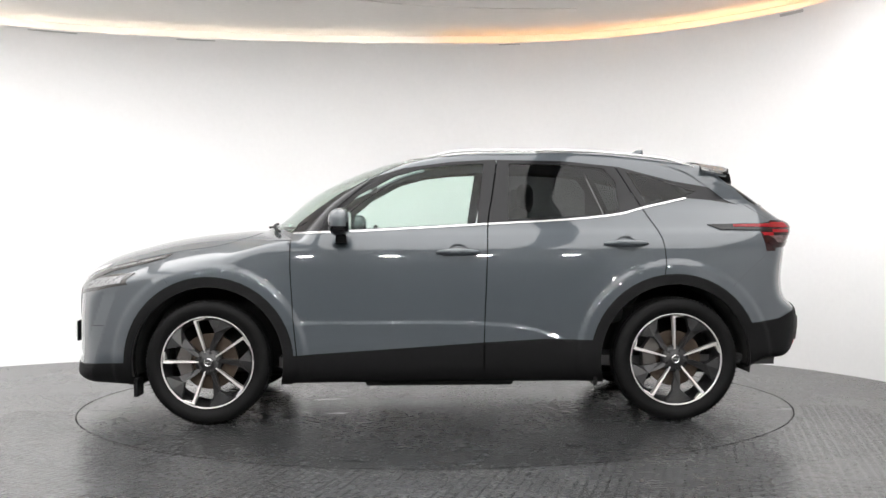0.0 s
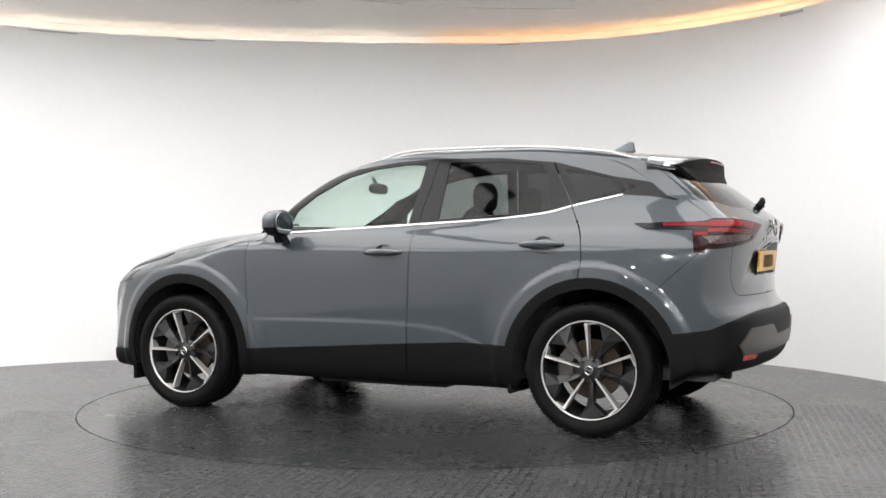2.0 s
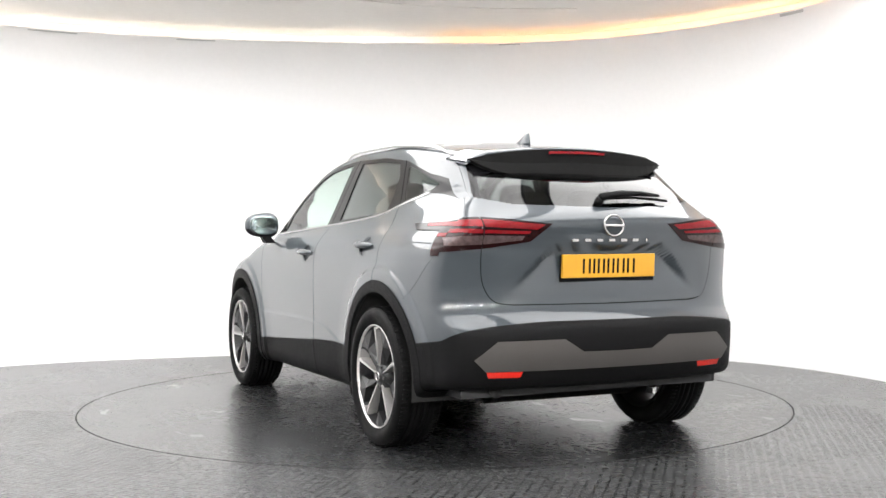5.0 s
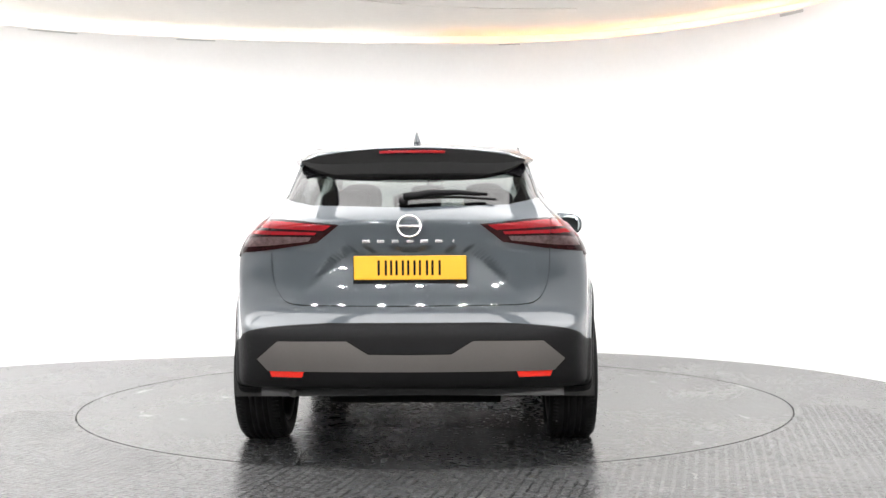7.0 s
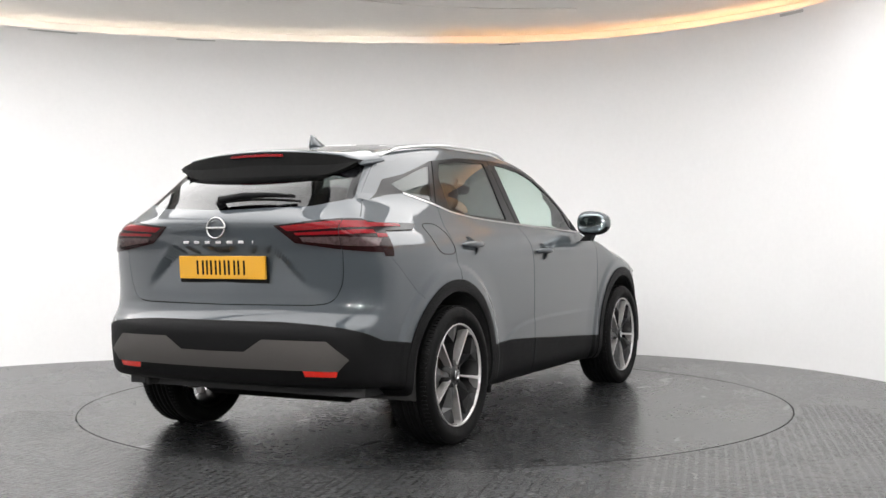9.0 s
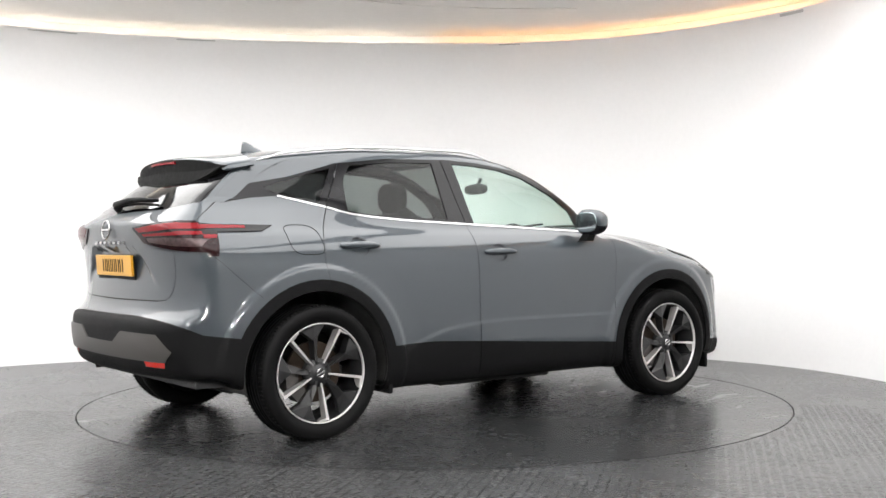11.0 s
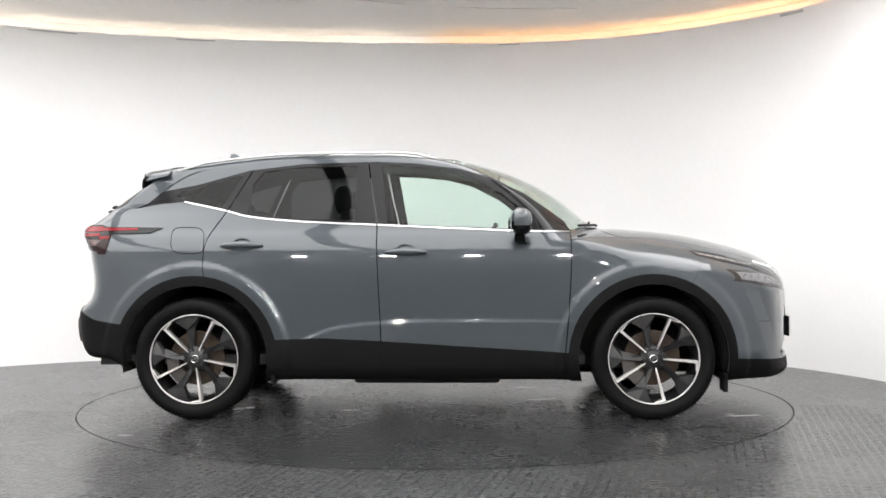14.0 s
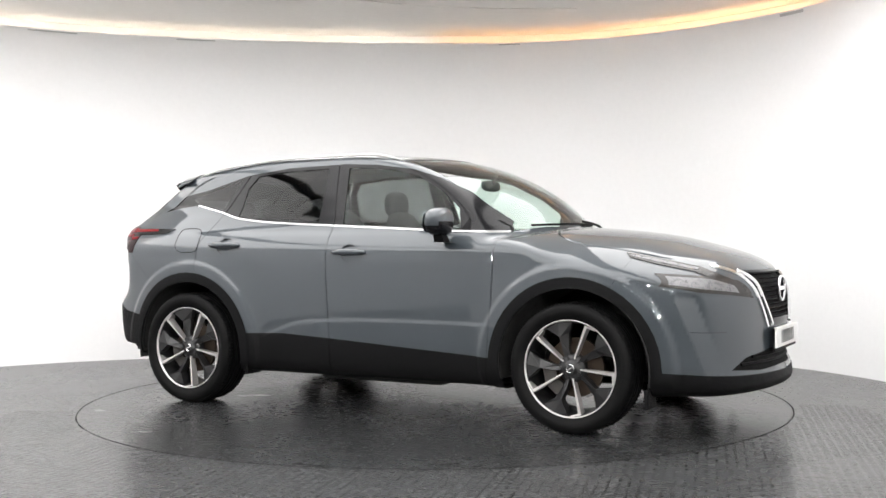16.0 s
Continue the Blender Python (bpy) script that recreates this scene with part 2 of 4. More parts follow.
def build_floor():
    bm = bmesh.new()
    n, r = 200, 2.2405
    ring = [bm.verts.new((r * math.cos(2 * math.pi * k / n), r * math.sin(2 * math.pi * k / n), 0)) for k in range(n)]
    low = [bm.verts.new((v.co.x, v.co.y, -0.012)) for v in ring]
    out = [bm.verts.new((9 * math.cos(2 * math.pi * k / n), 9 * math.sin(2 * math.pi * k / n) - 2, 0)) for k in range(n)]
    for k in range(n):
        j = (k + 1) % n
        bm.faces.new((ring[k], ring[j], out[j], out[k]))
        bm.faces.new((ring[k], low[k], low[j], ring[j]))
    floor = tagged(link("floor", bm, FLOOR), "dark grey ribbed rubber studio floor", "floor", kind="structure")
    # short raised tread bars in slanting rows
    verts, faces = [], []
    c, d = math.cos(radians(-14)), math.sin(radians(-14))
    for i in range(-110, 111):
        for j in range(-230, 40):
            u, v = i * 0.045, j * 0.027 + (0.013 if i % 2 else 0.0)
            x, y = u * c - v * d, u * d + v * c
            if not (-3.2 < x < 3.0 and -5.15 < y < -0.4) or x * x + y * y < 2.262 ** 2 or (abs(x) > 2.6 and y > -1.5):
                continue
            k = len(verts)
            for z, w, h in ((-0.001, 0.017, 0.0065), (0.0007, 0.0155, 0.0045)):
                for a, b in ((-w, -h), (w, -h), (w, h), (-w, h)):
                    verts.append((x + a * c - b * d, y + a * d + b * c, z))
            faces += [(k, k + 1, k + 5, k + 4), (k + 1, k + 2, k + 6, k + 5), (k + 2, k + 3, k + 7, k + 6), (k + 3, k, k + 4, k + 7), (k + 4, k + 5, k + 6, k + 7)]
    tagged(raw("tread_bars", verts, faces, PLAIN, floor), "dark raised rubber tread bars", kind="stuff")
    bm = bmesh.new()
    r = 2.2345
    ring = [bm.verts.new((r * math.cos(2 * math.pi * k / n), r * math.sin(2 * math.pi * k / n), 0)) for k in range(n)]
    low = [bm.verts.new((v.co.x, v.co.y, -0.012)) for v in ring]
    bm.faces.new(ring)
    for k in range(n):
        bm.faces.new((ring[k], low[k], low[(k + 1) % n], ring[(k + 1) % n]))
    table = tagged(new("turntable"), "round dark grey ribbed turntable flush with the floor", "turntable")
    part("deck", bm, TABLE, table)
    bm = bmesh.new()
    rings = []
    for r, z in ((2.2345, 0.0), (2.2345, 0.0012), (2.2325, 0.0015), (2.2305, 0.0012), (2.2305, 0.0)):
        rings.append([bm.verts.new((r * math.cos(2 * math.pi * k / n), r * math.sin(2 * math.pi * k / n), z)) for k in range(n)])
    for a, b in zip(rings, rings[1:]):
        for k in range(n):
            bm.faces.new((a[k], a[(k + 1) % n], b[(k + 1) % n], b[k]))
    part("edge_strip", bm, UNDER, table, "worn dark edge strip")
    return table


def build_lights():
    # unseen fill panels, added overhead to light the walls and the car
    for x, y0, y1 in ((-3.85, -4.3, 1.1), (-1.95, -4.3, 1.15), (-0.05, -4.3, 1.1), (1.95, -4.3, 0.8)):
        light = tagged(new("fill_panel"), "large white glowing panel, unseen, added overhead to light the room", "ceiling light", group="ceiling light panels")
        light.location = (x, 0, 2.97)
        bm = bmesh.new()
        box(bm, -0.85, 0.85, y0, y1, -0.035, -0.001, 0.004)
        part("diffuser", bm, PANEL, light)
        bm = bmesh.new()
        for x0, x1, a, b in ((-0.88, -0.852, y0 - 0.03, y1 + 0.03), (0.852, 0.88, y0 - 0.03, y1 + 0.03), (-0.85, 0.85, y0 - 0.03, y0 - 0.002), (-0.85, 0.85, y1 + 0.002, y1 + 0.03)):
            box(bm, x0, x1, a, b, -0.042, -0.001)
        part("frame", bm, RAIL, light)
    first = None
    for x in (-3.9, -2.7, -1.5, -0.4, 0.8, 1.9, 3.0):
        m = look((x, -8.6, 2.6), (x * 0.75, 1.0, 1.5))
        if first is None:
            first = tagged(new("floodlight"), "small square white floodlight high on the wall", "floodlight", group="floodlights")
            first.matrix_basis = m
            bm = bmesh.new()
            box(bm, -0.09, 0.09, -0.045, 0.045, -0.01, 0.0)
            part("lamp_face", bm, SPOT, first)
            # added flap in front of the lamp, cuts its light off the upper wall
            bm = bmesh.new()
            rings_mesh(bm, [[(x, 0.068, 0.0), (x, 0.074, 0.0), (x, 0.010, -0.3), (x, 0.004, -0.3)] for x in (-0.16, 0.16)])
            part("shade_flap", bm, CLAD, first, "black flap, unseen, added to shade the upper wall")
            bm = bmesh.new()
            box(bm, -0.14, 0.14, -0.08, 0.08, 0.001, 0.08, 0.01)
            tube(bm, [(0, 0.07, 0.04), (0, 0.2, 0.04), (0, 0.40, 0.08)], 0.014, 6)
            part("housing", bm, CLAD, first)
        else:
            copy_thing(first, m)
    line, nrm = smooth_line(WALL_LINE, 8)
    mid = line + nrm * 0.13
    first_warm = int(np.argmax(mid[:, 0] > 0.1))
    for run, glow, label in ((mid[:first_warm], COVE_COOL, "neutral white light strip hidden behind the wall top"), (mid[first_warm:], COVE, "warm orange light strip hidden behind the wall top")):
        verts, faces = [], []
        for p in run:
            for a in range(6):
                verts.append((p[0] + 0.015 * math.cos(a), p[1], 2.868 + 0.011 * math.sin(a)))
        for i in range(len(run) - 1):
            for k in range(6):
                faces.append((6 * i + k, 6 * i + (k + 1) % 6, 6 * i + 6 + (k + 1) % 6, 6 * i + 6 + k))
        tagged(raw("cove_light", verts, faces, glow), label, "cove light")


# ---- the car: its outer skin as one smooth solid ----
ROOF = curve((2.60, 0.60), (2.30, 0.75), (2.20, 0.86), (2.10, 0.925), (1.80, 1.02), (1.58, 1.065), (1.20, 1.105), (1.07, 1.115), (1.00, 1.16), (0.84, 1.295), (0.62, 1.42), (0.36, 1.515), (0.20, 1.55),
             (0.0, 1.575), (-0.3, 1.592), (-0.8, 1.592), (-1.2, 1.565), (-1.55, 1.52), (-1.66, 1.50), (-1.75, 1.43), (-1.9, 1.325), (-2.06, 1.205), (-2.14, 1.16), (-2.3, 1.1))
FRONT = curve((0.15, 2.10), (0.20, 2.20), (0.26, 2.262), (0.30, 2.257), (0.39, 2.248), (0.5, 2.248), (0.68, 2.242), (0.78, 2.228), (0.86, 2.19), (0.95, 2.12), (1.1, 1.9))
REAR = curve((0.2, -2.0), (0.3, -2.08), (0.38, -2.14), (0.46, -2.165), (0.57, -2.175), (0.63, -2.165), (0.665, -2.13), (0.70, -2.105), (0.80, -2.09), (0.95, -2.105), (1.06, -2.118), (1.12, -2.128), (1.17, -2.105), (1.25, -2.015), (1.5, -1.6), (1.7, -1.3))
SIDE = curve((0.2, 0.80), (0.27, 0.845), (0.36, 0.862), (0.46, 0.864), (0.57, 0.868), (0.70, 0.872), (0.84, 0.874), (0.93, 0.871), (1.00, 0.858), (1.06, 0.822), (1.11, 0.779), (1.20, 0.735), (1.35, 0.672), (1.47, 0.62), (1.6, 0.555), (1.75, 0.48))
NOSE = curve((0.0, 0.0), (1.0, 0.0), (1.4, -0.006), (1.7, -0.03), (1.9, -0.075), (2.1, -0.16), (2.3, -0.3))
TAIL_LOW = curve((0.0, 0.0), (1.0, 0.0), (1.5, 0.0), (1.8, -0.022), (1.9, -0.038), (2.0, -0.072), (2.2, -0.2))
TAIL_TOP = curve((0.0, 0.0), (0.4, 0.0), (1.0, -0.02), (1.47, -0.055), (1.8, -0.10), (2.0, -0.14), (2.2, -0.2))


FOLD = curve((-0.9, 0.38), (-0.66, 0.475), (-0.48, 0.53), (-0.24, 0.555), (0.2, 0.565), (0.9, 0.562))


def side_at(x, z):
    y = SIDE(z)
    lift = step(1.08, 1.28, z)
    y = y + np.where(x > 0, NOSE(np.maximum(x, 0)), (1 - lift) * TAIL_LOW(np.maximum(-x, 0)) + lift * TAIL_TOP(np.maximum(-x, 0)))
    for c in (1.3325, -1.3325):
        r = np.hypot(x - c, (z - 0.35) * 1.0)
        y = y + (0.014 * (1 - step(0.42, 0.70, r)) + 0.012 * (1 - step(0.535, 0.575, r))) * (1 - step(0.88, 1.0, z))
    crease = np.interp(z, [0.30, 0.36, 0.50, 0.70, 0.80], [2.03, 2.01, 1.962, 1.885, 1.85])
    y = y - 0.032 * np.clip((x - crease) / 0.09, 0, 1) * (1 - step(0.72, 0.82, z))
    fold = FOLD(x)
    y = y + 0.005 * (1 - step(fold - 0.008, fold + 0.018, z)) * step(0.36, 0.46, z) * step(-0.85, -0.6, x) * (1 - step(0.75, 0.95, x))
    return y


def skin(p):
    """Signed function of the outer skin: below 0 inside."""
    x, y, z = p[..., 0], np.abs(p[..., 1]), p[..., 2]
    bow = 0.42 * step(-0.6, 0.6, x) - 0.18 * step(0.6, 1.6, -x)
    top = ROOF(x + bow * y * y) - 0.10 * y * y - 0.10 * y ** 4 * step(0.9, 1.3, x)
    back = REAR(z) + (0.14 - 0.04 * step(0.98, 1.06, z)) * y ** 2 + 0.22 * y ** 6
    well = step(-0.03, 0.03, 0.29 + (1.012 - z) - y) * (1 - step(0.985, 1.012, z)) * step(0.78, 0.98, z)
    back = back + 0.04 * well
    under = 0.22 + 0.13 * step(1.60, 1.88, -x)
    fs = [y - side_at(x, z), (z - top) * 0.9, (x - FRONT(z) + 0.34 * y ** 2 + 0.25 * y ** 6), (back - x), (under - z)]
    k = 0.013
    f = np.stack(fs)
    m = f.max(0)
    return m + k * np.log(np.exp((f - m) / k).sum(0))


def skin_normal(p):
    g = np.zeros_like(p)
    for i in range(3):
        d = np.zeros(3)
        d[i] = 0.0015
        g[..., i] = skin(p + d) - skin(p - d)
    return g / np.maximum(np.linalg.norm(g, axis=-1), 1e-9)[..., None]


def settle(p, n=3):
    """Moves points onto the skin along its slope."""
    for _ in range(n):
        g = np.zeros_like(p)
        for i in range(3):
            d = np.zeros(3)
            d[i] = 0.001
            g[..., i] = (skin(p + d) - skin(p - d)) / 0.002
        p = p - g * (skin(p) / np.maximum((g * g).sum(-1), 0.05))[..., None]
    return p


def skin_mesh():
    """Half of the skin (left side) as triangles."""
    ends = 1.55
    nx, na, nphi = 200, 84, 180
    xs = np.linspace(-ends, ends, nx)
    rows = [((x, 0.0, 0.75), 0.0) for x in xs]
    rows = [((-ends, 0, 0.75), -math.pi / 2 + math.pi / 2 * k / na) for k in range(na)] + rows + [((ends, 0, 0.75), math.pi / 2 * (k + 1) / na) for k in range(na)]
    phi = np.linspace(-math.pi / 2, math.pi / 2, nphi)
    o = np.array([r[0] for r in rows])[:, None, :] + np.zeros((1, nphi, 1))
    az = np.array([r[1] for r in rows])[:, None]
    d = np.stack([np.sin(az) * np.cos(phi), np.cos(az) * np.cos(phi), np.sin(phi) + 0 * az], -1)
    lo, hi = np.zeros(d.shape[:2]), np.full(d.shape[:2], 1.6)
    for _ in range(30):
        mid = (lo + hi) / 2
        inside = skin(o + d * mid[..., None]) < 0
        lo, hi = np.where(inside, mid, lo), np.where(inside, hi, mid)
    p = o + d * lo[..., None]
    p[..., 1] = np.maximum(p[..., 1], 0)
    a, b, c, e = p[:-1, :-1], p[1:, :-1], p[1:, 1:], p[:-1, 1:]
    t1, t2 = np.stack([a, b, c], 2).reshape(-1, 3, 3), np.stack([a, c, e], 2).reshape(-1, 3, 3)
    t = np.concatenate([t1, t2])
    area = np.linalg.norm(np.cross(t[:, 1] - t[:, 0], t[:, 2] - t[:, 0]), axis=1)
    return t[area > 1e-9]


def cut(whole, outline, view, keep):
    """Splits the triangles along a closed outline, seen along an axis; keep picks the faces that may be cut."""
    u, v = {"y": (0, 2), "x": (1, 2), "z": (0, 1)}[view]
    n = len(outline)
    o = np.array(outline)
    lo3, hi3 = np.minimum(np.minimum(whole[:, 0], whole[:, 1]), whole[:, 2]), np.maximum(np.maximum(whole[:, 0], whole[:, 1]), whole[:, 2])
    pick = (hi3[:, u] > o[:, 0].min() - 1e-3) & (lo3[:, u] < o[:, 0].max() + 1e-3) & (hi3[:, v] > o[:, 1].min() - 1e-3) & (lo3[:, v] < o[:, 1].max() + 1e-3)
    pick &= keep(whole.mean(1))
    rest, tris = whole[~pick], whole[pick]
    for i in range(n):
        a, b = o[i], o[(i + 1) % n]
        ab = b - a
        ln = np.hypot(*ab)
        if ln < 1e-6 or not len(tris):
            continue
        nr = np.array([-ab[1], ab[0]]) / ln
        pu, pv = tris[:, :, u], tris[:, :, v]
        s = (pu - a[0]) * nr[0] + (pv - a[1]) * nr[1]
        s = np.where(np.abs(s) < 2e-5, 0, s)
        q = ((pu - a[0]) * ab[0] + (pv - a[1]) * ab[1]) / ln
        s0, s1, s2 = s.T
        q0, q1, q2 = q.T
        ok = (np.maximum(np.maximum(s0, s1), s2) > 0) & (np.minimum(np.minimum(s0, s1), s2) < 0)
        ok &= (np.maximum(np.maximum(q0, q1), q2) > -1e-4) & (np.minimum(np.minimum(q0, q1), q2) < ln + 1e-4)
        idx = np.nonzero(ok)[0]
        if not len(idx):
            continue
        made = []
        for tri, d in zip(tris[idx], s[idx]):
            pos, neg = [], []
            for k in range(3):
                p, w, dp, dq = tri[k], tri[(k + 1) % 3], d[k], d[(k + 1) % 3]
                if dp >= 0:
                    pos.append(p)
                if dp <= 0:
                    neg.append(p)
                if dp * dq < 0:
                    m = p + (w - p) * dp / (dp - dq)
                    pos.append(m)
                    neg.append(m)
            for poly in (pos, neg):
                for k in range(1, len(poly) - 1):
                    made.append((poly[0], poly[k], poly[k + 1]))
        tris = np.concatenate([tris[~ok], np.array(made)])
    return np.concatenate([rest, tris])


def inside(pts, outline):
    x, y = pts[:, 0], pts[:, 1]
    r = np.zeros(len(pts), bool)
    n = len(outline)
    for i in range(n):
        (x0, y0), (x1, y1) = outline[i], outline[(i + 1) % n]
        if y0 == y1:
            continue
        r ^= ((y0 > y) != (y1 > y)) & (x < (x1 - x0) * (y - y0) / (y1 - y0) + x0)
    return r


def arc(cx, cz, r, a0, a1, n):
    return [(cx + r * math.cos(radians(a0 + (a1 - a0) * k / n)), cz + r * math.sin(radians(a0 + (a1 - a0) * k / n))) for k in range(n + 1)]


def rounded(pts, n=5):
    """A smooth open line through points."""
    return [tuple(p) for p in smooth_line(pts, n)[0]]


def band(line, w):
    """The outline of a thin stripe along an open line."""
    p = np.array(line)
    g = np.gradient(p, axis=0)
    g /= np.linalg.norm(g, axis=1)[:, None]
    nr = np.stack([-g[:, 1], g[:, 0]], 1) * w / 2
    return [tuple(q) for q in p + nr] + [tuple(q) for q in (p - nr)[::-1]]


AXF, AXR, AXZ = 1.3325, -1.3325, 0.351

SIDE_LOW = lambda c: (c[:, 1] > 0.42) & (c[:, 2] < 1.2)
SIDE_ALL = lambda c: c[:, 1] > 0.38
BACK = lambda c: c[:, 0] < -1.9
TAILS = lambda c: (c[:, 0] < -1.6)
FORE = lambda c: c[:, 0] > 1.55
BELT = [(0.87, 1.083), (0.59, 1.088), (0.27, 1.103), (-0.28, 1.13), (-0.72, 1.152), (-1.03, 1.182), (-1.19, 1.222), (-1.45, 1.278)]
FRONT_SEAM = rounded([(0.885, 1.10), (0.868, 1.02), (0.865, 0.85), (0.845, 0.55), (0.83, 0.385), (0.825, 0.25)])
MID_SEAM = rounded([(-0.335, 1.515), (-0.30, 1.3), (-0.27, 1.13), (-0.255, 0.8), (-0.24, 0.46), (-0.24, 0.25)])
REAR_SEAM = rounded([(-1.04, 1.47), (-1.19, 1.20), (-1.265, 1.06), (-1.285, 0.93), (-1.272, 0.82)])
CLAD_LINE = [(0.92, 0.38), (0.26, 0.42), (-0.24, 0.452), (-0.58, 0.47), (-0.95, 0.46)]

